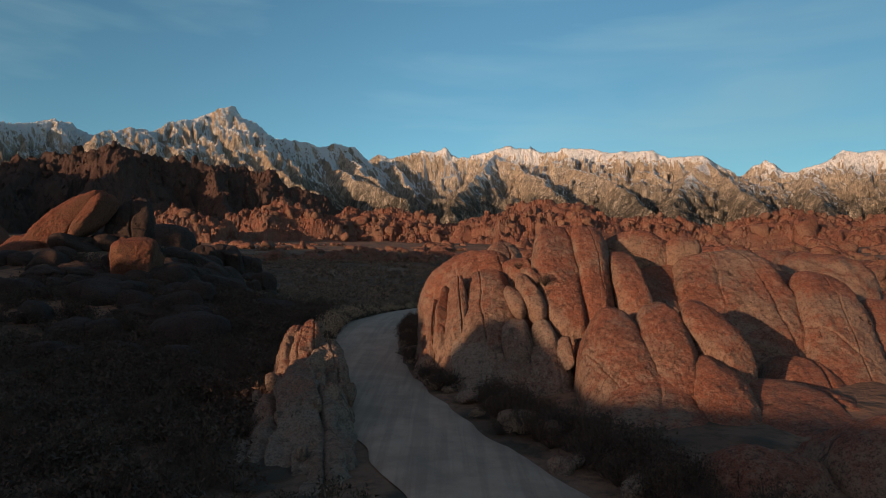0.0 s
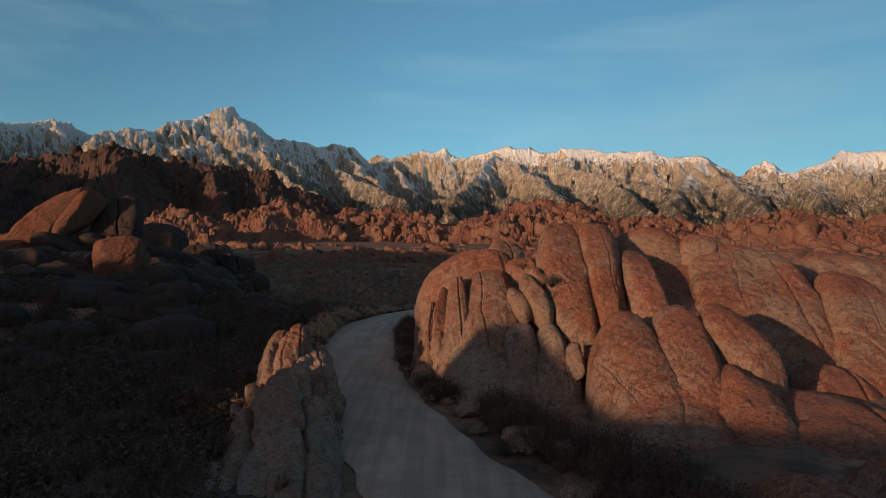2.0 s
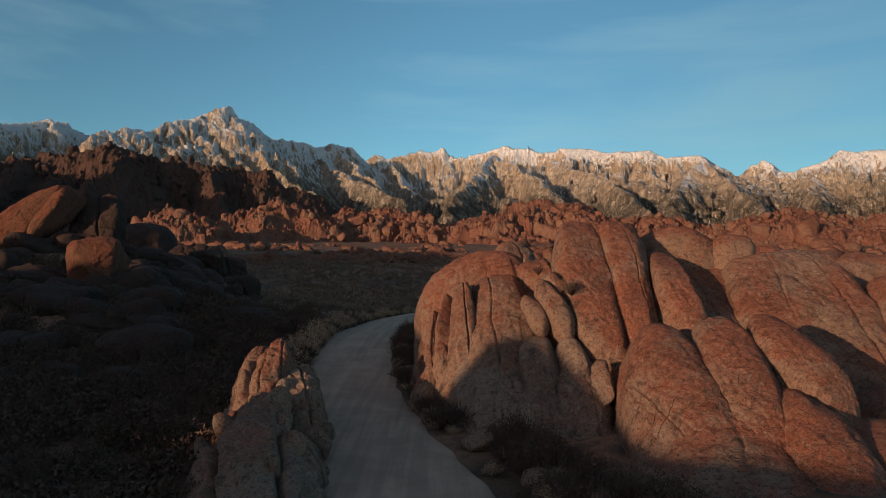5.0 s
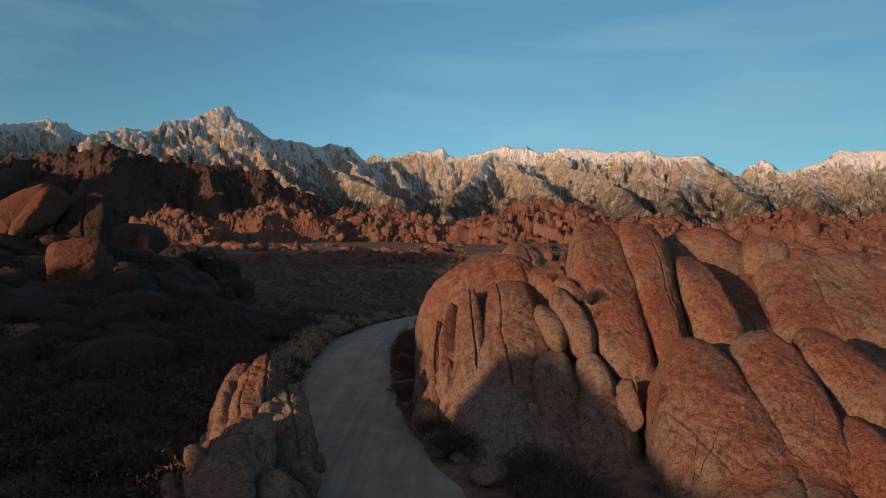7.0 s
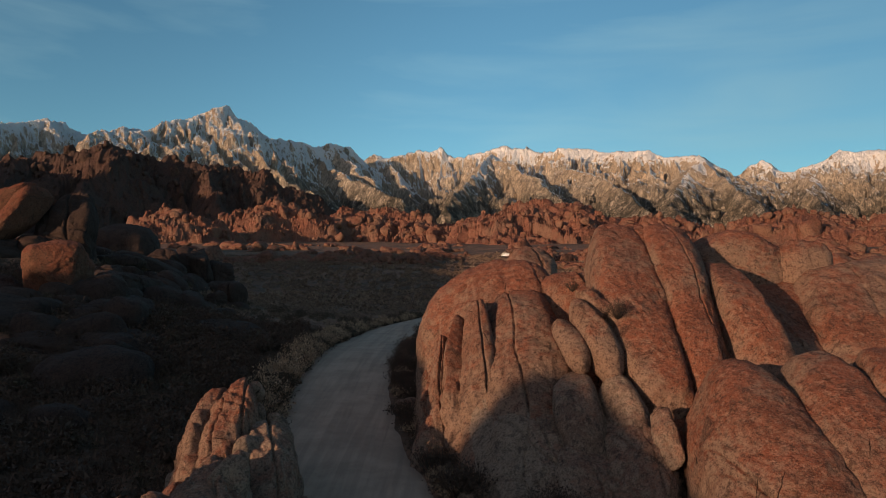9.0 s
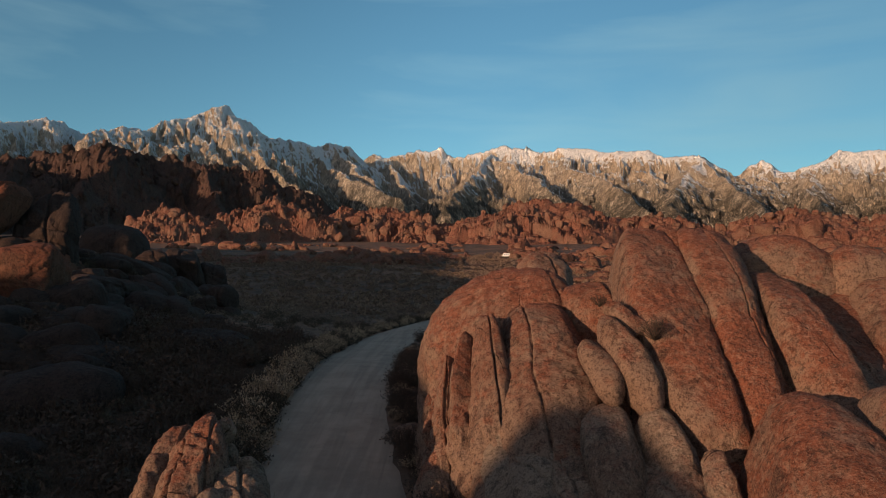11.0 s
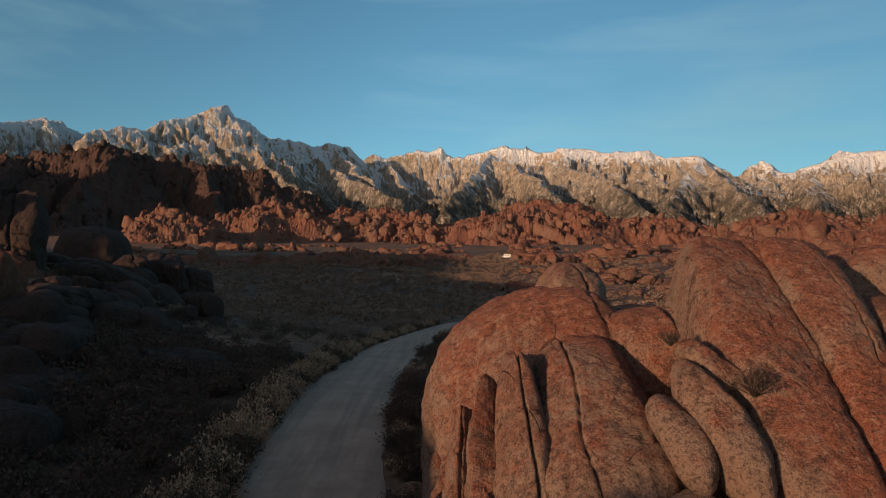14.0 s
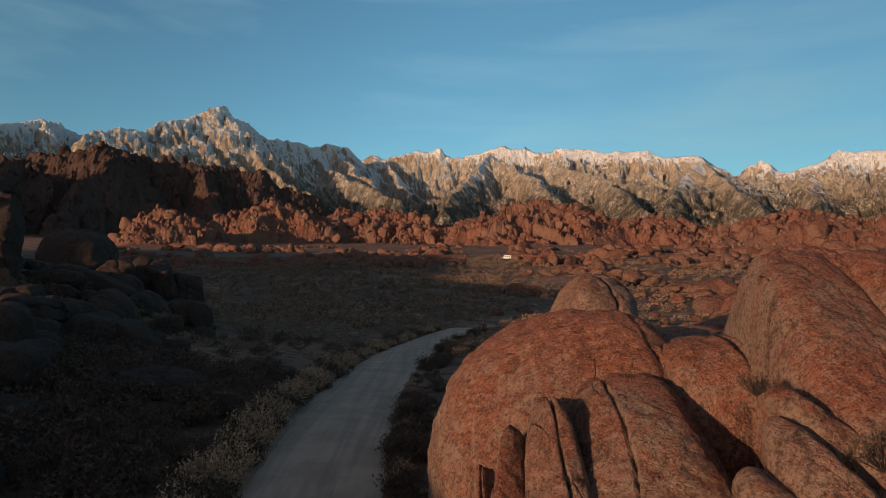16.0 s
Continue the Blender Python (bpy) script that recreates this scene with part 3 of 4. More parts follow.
KNOLL_RIDGES = [
    (0.8, [(1.7, 3.4, 1150), (2.6, 5.0, 1250), (4.5, 6.3, 1300), (6.2, 6.75, 1320), (8.2, 6.6, 1330), (10.5, 6.5, 1320), (11.5, 5.7, 1300), (13.5, 5.0, 1280)]),
    (0.8, [(12.0, 4.7, 1200), (14.5, 5.3, 1220), (16.5, 5.4, 1230), (18.5, 4.9, 1220), (21.0, 4.2, 1200)]),
    (0.7, [(22.0, 4.0, 950), (24.0, 5.2, 980), (25.5, 5.7, 1000), (27.5, 5.1, 1000), (30.0, 4.8, 1000), (34.0, 4.9, 1000)]),
]
KNOLL = tagged(new("rock_hill", polar_sheet("rock_hill", FAR_ROCK, 0, 36, 860, 1450, 860, 170, KNOLL_RIDGES, 29, 28, 0.42, 90, 6, 0.0, 17.0, 0.45)),
       "broad knoll of red boulders", "hill")


def side_hill(label, cx, cy, length, width, top, seed, crest=None):
    """A long hill whose crest lies across the sun's way."""
    n, m = 240, 50
    v, u = np.meshgrid(np.linspace(-1.15, 1.15, n), np.linspace(-2.2, 2.2, m))
    ax, ay = math.cos(radians(SUN_AZ)), -math.sin(radians(SUN_AZ))
    x, y = cx + ax * v * length + ay * u * width, cy + ay * v * length - ax * u * width
    x, y, u, v = x.ravel(), y.ravel(), u.ravel(), v.ravel()
    p = np.stack((x, y, np.zeros_like(x)), 1) / width
    z0 = land(x, y)
    h = (top - base_z(np.array([cx]), np.array([cy]))[0]) * np.exp(-u * u) * smooth(1.1, 0.75, np.abs(v)) * (1 + 0.10 * fbm(p * 1.5, 4, seed))
    if crest:
        h = (through_points(x * ax + y * ay, *crest) - z0) * np.exp(-u * u) + 0.5 * fbm(p * 3, 3, seed) * np.exp(-u * u)
    i = np.arange(n * m).reshape(m, n)
    quads = np.stack((i[:-1, :-1], i[1:, :-1], i[1:, 1:], i[:-1, 1:]), -1).reshape(-1, 4)
    return tagged(new("side_hill", mesh_of("side_hill", np.stack((x, y, z0 - 0.6 + h), 1), quads, FAR_ROCK)), label, "hill", kind="structure")


# hills beside and behind the flight, which keep the low sun off the basin
side_hill("low rocky hill beside the road", -101, 23, 125, 14, 18.5, 1, ([-260, -200, -150, -139, -134.5, -132.5, -120, -100, -94, -84, -75, -60, -48, -42.4, -40.8, -39.4, -36.6, -35.2, -29, -25.5, -17, -10, 0, 60], [30, 46, 44, 42, 39.5, 29, 28, 28, 24.6, 26.0, 25.4, 22.8, 21, 20.2, 18.0, 15.8, 15.5, 19.3, 19.2, 17.3, 16.8, 17.2, 16.5, 8]))
side_hill("rocky hill beside the basin", -393, 290, 330, 36, 66, 2, ([-900, -860, -800, -700, -600, -450, -350, -250, -170, -152, -142, -60], [70, 92, 112, 118, 116, 108, 90, 62, 50, 40, 8, 4]))
side_hill("high rocky hill to the south", -1500, 1680, 420, 130, 425, 3)


# ---- the rock dome beside the road ----
CRAG = ((1, 0.1, 0.2, 0.30, 0.04, 0.10), (1, -0.2, 0.1, -0.25, 0.05, 0.12), (0.2, 0.3, 1, 0.35, 0.03, 0.08), (0.1, 0.6, 0.8, -0.2, 0.03, 0.07))
SPLIT = ((1, 0.1, 0.2, 0.25, 0.035, 0.10), (0.3, 1, 0.4, 0.3, 0.03, 0.06))


def rock_thing(name, label, category, rows, mat=ROCK, group="", part_name="boulder"):
    """rows: (level, centre, axes, rotation, seed, options)."""
    top = thing(name, label, category, group, place=(rows[0][1][0], rows[0][1][1], land_z(rows[0][1][0], rows[0][1][1])))
    for level, centre, axes, rot, seed, opt in rows:
        own = opt.get("mat", mat)
        v, f = lobe(level, centre, axes, rot, seed, **{k: o for k, o in opt.items() if k != "mat"})
        v = v - np.array(top.location)
        part(part_name, mesh_of(part_name, v, f, own), top)
    return top


def blocks_on(row, count, size, seed, mat=None):
    """Small broken blocks wedged into the upper and outer faces of a body."""
    g = random.Random(seed)
    _, c, axes, rot, _, _ = row
    turn = Matrix(rot.tolist()) if hasattr(rot, "shape") else Euler([radians(a) for a in rot]).to_matrix()
    made = []
    for n in range(count * 12):
        if len(made) == count:
            break
        d = Vector((g.gauss(0, 1), g.gauss(-0.4, 1), g.gauss(0.4, 1))).normalized()
        p = turn @ Vector(d[i] * axes[i] * 0.90 for i in range(3)) + Vector(c)
        if p.z < land_z(p.x, p.y) + 0.5:
            continue
        s = size * g.uniform(0.5, 1.2)
        opt = dict(square=g.uniform(2.6, 3.6), rough=0.14, crisp=14, cut=0.66, facets=12)
        if mat:
            opt["mat"] = mat
        made.append((3, tuple(p), (s * g.uniform(0.7, 1.1), s * g.uniform(0.6, 1.0), s * g.uniform(0.9, 1.7)), (g.uniform(-40, 10), g.uniform(-25, 25), g.uniform(0, 180)), seed + 7 * len(made), opt))
    return made


def face(level, top, foot, width, depth, seed, yaw=0.0, **opt):
    """A lobe given by the line down the middle of its open face, from top to foot, its half width and half depth, and the way it faces."""
    top, foot = np.array(top, float), np.array(foot, float)
    along = (top - foot) / np.linalg.norm(top - foot)
    back = np.array([-math.sin(radians(yaw)), math.cos(radians(yaw)), -0.6])
    across = np.cross(back, along)
    across /= np.linalg.norm(across)
    back = np.cross(along, across)
    centre = (top + foot) / 2 + back * depth
    return (level, tuple(centre), (width * 1.15, depth, np.linalg.norm(top - foot) * 0.54), np.stack((across, back, along), 1), seed, opt)


SMOOTH = dict(square=3.0, crisp=10, rough=0.05, facets=5, cut=0.93, flake=0.006)
SLAB = dict(square=4.2, crisp=13, rough=0.05, facets=5, cut=0.93, flake=0.008)
ROUGH = dict(square=3.0, crisp=14, rough=0.12, facets=14, cut=0.70, flake=0.03)
DOME = [
    (5, (14.5, 55, 0.4), (14.0, 10.5, 7.6), (0, 0, 0), 1, dict(rough=0.08)),
    # the head beside the road: one broad sloping face, its back, and splintered plates on the road side
    face(7, (3.75, 55.8, 12.9), (3.8, 45.2, 4.6), 2.45, 4.2, 2, square=3.2, crisp=9, rough=0.045, facets=4, cut=0.96, flake=0.008, taper=(0.85, 1.1), bend=0.05, joints=((1, 0.1, 0.03, -0.48, 0.014, 0.045), (1, 0, -0.35, 0.62, 0.008, 0.02), (0.5, 0, 1, -0.25, 0.008, 0.02))),
    face(7, (3.0, 49.2, 8.0), (3.2, 42.0, 1.4), 2.4, 3.2, 84, yaw=-6, mat=PALE, square=3.0, crisp=10, rough=0.07, facets=7, cut=0.88, flake=0.016, taper=(0.8, 1.1), joints=((1, 0.1, 0.6, 0.25, 0.012, 0.04), (0.6, 0, 1, 0.25, 0.012, 0.035), (0.7, 0, 1, -0.3, 0.010, 0.03), (1, 0, -0.5, -0.35, 0.010, 0.03))),
    # the mass behind the open faces
    face(6, (4.4, 54.6, 10.6), (4.2, 41.6, 1.0), 3.7, 3.4, 80, mat=PALE, **SLAB),
    face(6, (10.4, 56.6, 13.8), (10.0, 44.8, 4.8), 3.3, 3.4, 81, **SLAB),
    face(6, (12.8, 46.4, 8.4), (11.8, 34.0, 1.4), 3.6, 3.0, 82, **SLAB),
    face(6, (21.5, 57.4, 13.0), (20.6, 40.0, 1.4), 7.2, 3.4, 83, **SLAB),
    (7, (2.5, 59.4, 6.8), (4.7, 5.0, 6.7), (0, 0, 0), 49, dict(square=2.3, rough=0.05, facets=4, cut=0.95, joints=((1, 0.3, 0.1, 0.35, 0.012, 0.025),))),
    face(6, (0.85, 53.9, 11.7), (0.9, 45.9, 2.8), 1.15, 2.2, 3, yaw=-12, **ROUGH, taper=(0.75, 1.1), joints=SPLIT),
    face(6, (-0.4, 53.8, 11.1), (-0.3, 47.4, 2.8), 0.75, 1.8, 4, yaw=-25, **ROUGH, taper=(0.7, 1.2), lean=0.2),
    face(6, (-1.1, 54.3, 10.1), (-1.1, 48.1, 2.6), 0.75, 1.8, 63, yaw=-35, **ROUGH, taper=(0.7, 1.2), lean=-0.15, joints=SPLIT),
    face(6, (-1.5, 56.0, 9.2), (-1.8, 50.4, 2.8), 1.0, 1.8, 5, yaw=-45, **ROUGH, taper=(0.7, 1.2)),
    face(6, (-1.9, 57.6, 8.4), (-2.3, 54.5, 3.4), 1.2, 1.8, 67, yaw=-60, **ROUGH, taper=(0.7, 1.2)),
    face(5, (-1.3, 51.4, 6.4), (-2.0, 49.2, 3.4), 0.6, 0.8, 70, yaw=-35, **ROUGH),
    # grey front below the head
    face(6, (1.9, 48.6, 6.6), (1.3, 44.9, 2.0), 1.5, 1.6, 50, mat=PALE, **ROUGH, joints=((1, 0.2, 0.3, 0.1, 0.03, 0.06),)),
    face(6, (5.1, 46.4, 6.7), (4.9, 41.6, 1.8), 1.5, 1.8, 51, mat=PALE, **ROUGH, joints=((1, 0, 0.5, 0.1, 0.025, 0.06),)),
    face(6, (6.9, 47.6, 8.0), (6.6, 41.2, 2.0), 1.35, 1.8, 52, mat=PALE, **ROUGH, joints=((0.5, 0, 1, 0.2, 0.025, 0.06), (1, 0, 0.2, 0.2, 0.02, 0.05))),
    face(5, (2.9, 46.6, 5.4), (2.7, 43.2, 1.8), 1.0, 1.0, 53, mat=PALE, **ROUGH, joints=SPLIT),
    # leaning fins
    face(7, (8.25, 56.0, 15.9), (8.5, 46.4, 7.4), 1.72, 2.8, 7, **SLAB, taper=(0.74, 0.85), bend=0.06, lean=0.2, joints=((0.3, 0.2, 1, 0.55, 0.012, 0.03), (1, 0, 0.45, 0.55, 0.010, 0.02))),
    face(7, (11.2, 56.2, 15.9), (10.8, 46.8, 7.6), 1.35, 2.6, 8, **SLAB, taper=(1.0, 0.95), bend=0.07, joints=((1, 0, 0.08, 0.15, 0.018, 0.05), (0.2, 0, 1, -0.3, 0.01, 0.02))),
    face(6, (13.3, 54.0, 14.1), (13.1, 46.8, 7.6), 1.1, 2.4, 9, **SLAB, taper=(0.75, 1.1), bend=0.06),
    face(6, (9.7, 57.6, 15.5), (9.9, 54.6, 13.6), 0.9, 1.0, 71, **ROUGH),
    face(6, (15.9, 56.0, 12.6), (15.3, 47.6, 6.6), 2.1, 2.2, 54, **SLAB, joints=((1, 0, 0.3, 0.0, 0.02, 0.06),)),
    (6, (15.9, 58.9, 12.7), (3.1, 2.6, 2.1), (-8, 8, -6), 10, dict(**SMOOTH, joints=((0.2, 0, 1, -0.2, 0.02, 0.04),))),
    (5, (18.9, 58.0, 12.6), (1.5, 1.8, 1.7), (-8, 12, 0), 72, dict(**SMOOTH)),
    # broad shoulder
    face(7, (21.6, 57.4, 15.0), (20.3, 43.0, 3.4), 4.2, 4.6, 11, yaw=-4, **SLAB, taper=(0.8, 1.0), bend=0.06, joints=((1, 0, 0.1, 0.45, 0.014, 0.03), (1, 0, -0.2, -0.35, 0.012, 0.025), (1, 0, 0.25, 0.05, 0.008, 0.015), (0.15, 0, 1, -0.45, 0.012, 0.03))),
    face(7, (28.0, 53.0, 12.2), (24.6, 41.0, 2.4), 2.3, 3.2, 12, **SLAB, taper=(0.9, 1.1), bend=0.05, joints=((1, 0, 0.1, 0.1, 0.02, 0.05), (0.3, 0, 1, -0.2, 0.012, 0.03))),
    face(6, (33.0, 52.0, 9.6), (28.6, 41.0, 1.8), 3.0, 3.2, 60, **SLAB, joints=SPLIT),
    face(6, (22.6, 45.0, 6.6), (20.6, 36.6, 0.8), 2.6, 2.6, 55, **SMOOTH, joints=SPLIT),
    face(6, (18.4, 49.6, 7.0), (17.8, 42.0, 2.6), 1.6, 2.0, 73, **ROUGH),
    # swollen lobes in front, split by narrow clefts, and the wedge between them
    face(7, (10.2, 45.6, 10.1), (9.9, 34.6, 2.2), 2.0, 2.6, 13, **SMOOTH, taper=(0.9, 1.3), bend=0.07, joints=((1, 0, 0.9, -0.55, 0.014, 0.03), (0.6, 0, 1, -0.35, 0.010, 0.02))),
    face(7, (13.4, 45.6, 10.5), (12.75, 34.6, 2.6), 1.9, 2.8, 14, **SMOOTH, taper=(0.7, 0.85), bend=0.06, joints=((0.25, 0, 1, -0.62, 0.012, 0.025),)),
    face(6, (15.3, 45.2, 10.0), (16.4, 39.2, 6.2), 1.5, 1.7, 15, **SMOOTH, taper=(0.8, 0.8)),
    face(7, (15.4, 40.8, 7.4), (13.7, 31.6, 1.8), 1.6, 2.4, 16, **SMOOTH, taper=(0.8, 1.1), bend=0.03),
    # the apron that they grow out of, grey towards the ground
    face(7, (12.8, 42.0, 6.7), (11.2, 28.6, 0.6), 4.0, 3.6, 17, **SMOOTH, taper=(0.9, 0.95), joints=((1, 0, 0.2, 0.2, 0.010, 0.02), (1, 0, -0.3, -0.3, 0.010, 0.02), (0.2, 0, 1, 0.1, 0.010, 0.02))),
    face(6, (20.3, 42.5, 5.8), (17.6, 26.0, 1.4), 4.2, 3.6, 57, **SMOOTH, joints=SPLIT),
    (6, (11.8, 28.0, 0.4), (3.0, 4.0, 3.4), (-30, 6, 0), 65, dict(square=2.5, rough=0.08)),
    (6, (18.5, 28.0, 0.6), (6.0, 4.6, 4.2), (-34, 4, 0), 66, dict(square=2.5, rough=0.08, joints=SPLIT)),
    face(6, (8.4, 41.6, 4.4), (7.7, 36.4, 1.6), 1.4, 1.6, 18, mat=PALE, **ROUGH),
    face(5, (6.4, 39.6, 3.9), (6.3, 38.3, 2.3), 0.75, 0.8, 74, **SMOOTH),
    # loose blocks wedged between head and fins
    face(6, (4.45, 50.3, 10.75), (5.25, 48.0, 8.5), 0.55, 0.6, 19, square=2.4, rough=0.05),
    face(6, (5.45, 50.7, 11.5), (6.5, 47.6, 8.3), 0.72, 0.8, 20, square=2.7, rough=0.08, crisp=11, joints=((0.6, 0, 1, 0.3, 0.03, 0.05),)),
    face(6, (4.75, 48.5, 8.6), (5.0, 45.3, 5.3), 0.95, 1.0, 21, mat=PALE, square=2.6, rough=0.07),
    face(6, (6.3, 48.1, 8.4), (7.1, 45.1, 5.2), 0.75, 0.9, 22, mat=PALE, square=2.6, rough=0.07),
    face(5, (5.7, 51.6, 11.9), (6.6, 50.0, 10.6), 0.5, 0.6, 75, **ROUGH),
    face(5, (7.7, 46.0, 7.3), (7.6, 44.0, 5.6), 0.5, 0.6, 76, mat=PALE, **ROUGH),
    # backs
    (6, (6.4, 58.6, 8.8), (2.7, 4.2, 3.9), (0, 0, 0), 85, dict(**SMOOTH, joints=SPLIT)),
    (6, (8.2, 62.5, 8.3), (4.6, 5.0, 4.6), (0, 0, 0), 23, dict(square=2.4, rough=0.10, joints=SPLIT)),
    (6, (5.6, 69.8, 11.5), (2.1, 2.3, 3.2), (0, 0, 8), 24, dict(**SMOOTH, joints=SPLIT)),
    (5, (3.4, 67.0, 10.4), (0.9, 1.2, 1.7), (0, 0, 0), 25, dict(**ROUGH)),
    (5, (0.6, 67.5, 9.2), (1.5, 1.6, 2.3), (0, 0, 0), 77, dict(**ROUGH, joints=SPLIT)),
    (6, (5.0, 69.0, 5.5), (5.6, 7.5, 5.4), (0, 0, 0), 26, dict(square=2.4, rough=0.10)),
    (6, (11.2, 69.0, 8.3), (3.6, 5, 4.2), (0, 0, 10), 27, dict(square=2.5, rough=0.10, joints=SPLIT)),
    (6, (16.0, 67.0, 8.0), (4.2, 5, 4.6), (0, 0, -15), 78, dict(square=2.6, rough=0.10, joints=SPLIT)),
    (6, (19.0, 80.0, 8.0), (7, 7, 5.0), (0, 0, 40), 59, dict(square=2.5, rough=0.10, joints=SPLIT)),
    (6, (26.0, 70.0, 8.0), (7, 7, 6.0), (0, 0, 20), 28, dict(square=2.5, rough=0.10, joints=SPLIT)),
    (6, (36.0, 76.0, 7.0), (9, 9, 7.0), (0, 0, 70), 29, dict(square=2.5, rough=0.10, joints=SPLIT)),
]
rock_thing("rock_dome", "great dome of rounded red granite lobes", "rock", DOME, part_name="lobe")

CRAGGY = dict(square=2.6, rough=0.13, flake=0.03, crisp=12, cut=0.74, facets=12, joints=CRAG)
SPIRE = [
    face(7, (-8.7, 45.6, 7.6), (-5.7, 26.0, 1.9), 2.6, 3.2, 31, **CRAGGY, taper=(0.55, 1.1)),
    face(6, (-9.6, 46.2, 8.3), (-9.9, 41.8, 3.0), 1.15, 1.6, 32, yaw=-15, mat=ROCK, **CRAGGY, taper=(0.8, 1.2)),
    face(6, (-8.5, 46.4, 8.8), (-8.2, 42.0, 4.2), 1.1, 1.6, 36, mat=ROCK, **CRAGGY, taper=(0.9, 1.1)),
    face(6, (-7.5, 45.6, 8.0), (-6.0, 40.0, 3.0), 1.2, 1.7, 160, yaw=10, **CRAGGY),
    face(6, (-10.0, 43.2, 5.8), (-9.4, 36.6, 2.4), 1.1, 1.6, 35, yaw=-15, mat=ROCK, **CRAGGY),
    face(6, (-8.2, 42.2, 6.8), (-7.4, 36.8, 4.4), 1.1, 1.3, 161, **CRAGGY),
    face(6, (-6.2, 41.4, 5.4), (-4.6, 33.6, 2.2), 1.2, 1.8, 34, yaw=12, **CRAGGY),
    face(6, (-8.5, 37.8, 4.5), (-7.6, 28.6, 2.2), 1.9, 2.0, 39, **CRAGGY),
    face(6, (-6.0, 34.6, 4.3), (-5.2, 24.6, 2.2), 1.8, 1.8, 38, **CRAGGY),
]
for row in list(SPIRE):
    SPIRE += blocks_on(row, 8 if row[4] == 31 else 4, 0.55, 600 + row[4])
rock_thing("rock_spire", "tapering grey and rust granite spire beside the road", "rock", SPIRE, PALE, part_name="lobe")

# ---- rocks across the road ----
rock_thing("leaning_slab", "tall leaning slabs of red rock, split by a cleft", "rock", [
    face(6, (-51.2, 104.0, 25.6), (-61.6, 100.6, 14.0), 2.1, 2.6, 41, square=3.6, crisp=14, rough=0.09, facets=12, cut=0.78, flake=0.02, taper=(0.7, 1.2), joints=((1, 0, 0.1, -0.2, 0.02, 0.05),)),
    face(6, (-48.4, 103.4, 24.8), (-52.8, 100.6, 18.0), 1.35, 2.1, 42, square=3.6, crisp=14, rough=0.09, facets=12, cut=0.78, flake=0.02, taper=(0.9, 0.8)),
    face(6, (-57.0, 100.6, 17.0), (-66.0, 97.6, 11.6), 2.6, 2.4, 161, **SMOOTH, joints=SPLIT),
    (6, (-49.0, 107.0, 11.5), (7.0, 5.0, 6.4), (0, 10, -10), 43, dict(**ROUGH, joints=CRAG)),
    # right flank of the slabs, its shade painted with the darkened granite
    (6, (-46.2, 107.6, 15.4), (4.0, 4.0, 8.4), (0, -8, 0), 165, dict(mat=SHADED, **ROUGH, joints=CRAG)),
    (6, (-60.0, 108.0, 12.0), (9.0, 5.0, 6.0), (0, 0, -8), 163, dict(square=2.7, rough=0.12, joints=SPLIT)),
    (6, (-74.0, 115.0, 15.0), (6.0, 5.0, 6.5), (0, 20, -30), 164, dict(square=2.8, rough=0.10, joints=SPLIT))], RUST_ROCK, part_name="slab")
# shelves in the darkened granite, which stands in for shade
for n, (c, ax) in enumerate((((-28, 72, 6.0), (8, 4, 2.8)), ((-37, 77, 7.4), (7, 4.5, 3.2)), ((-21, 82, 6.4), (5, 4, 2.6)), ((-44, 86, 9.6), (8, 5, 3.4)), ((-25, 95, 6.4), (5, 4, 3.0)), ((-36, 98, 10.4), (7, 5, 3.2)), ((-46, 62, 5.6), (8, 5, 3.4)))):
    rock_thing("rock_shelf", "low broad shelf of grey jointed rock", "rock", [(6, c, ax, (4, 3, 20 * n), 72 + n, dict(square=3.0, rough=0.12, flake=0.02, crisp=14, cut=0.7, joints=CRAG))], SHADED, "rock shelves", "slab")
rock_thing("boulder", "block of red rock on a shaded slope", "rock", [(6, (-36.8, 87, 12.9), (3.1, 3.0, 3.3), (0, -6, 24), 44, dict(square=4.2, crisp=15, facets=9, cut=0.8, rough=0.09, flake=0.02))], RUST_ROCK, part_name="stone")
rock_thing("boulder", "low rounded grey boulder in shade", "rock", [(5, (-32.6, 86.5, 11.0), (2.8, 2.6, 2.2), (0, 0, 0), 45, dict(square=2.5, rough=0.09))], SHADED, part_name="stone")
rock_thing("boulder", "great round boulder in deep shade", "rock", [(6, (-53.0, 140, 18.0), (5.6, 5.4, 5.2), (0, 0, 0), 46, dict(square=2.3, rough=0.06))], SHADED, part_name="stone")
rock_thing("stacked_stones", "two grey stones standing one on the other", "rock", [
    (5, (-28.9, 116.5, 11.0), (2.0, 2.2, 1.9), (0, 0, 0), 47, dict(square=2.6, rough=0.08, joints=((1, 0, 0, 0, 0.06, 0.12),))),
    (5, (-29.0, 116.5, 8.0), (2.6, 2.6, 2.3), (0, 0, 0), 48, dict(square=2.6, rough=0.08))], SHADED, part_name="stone")
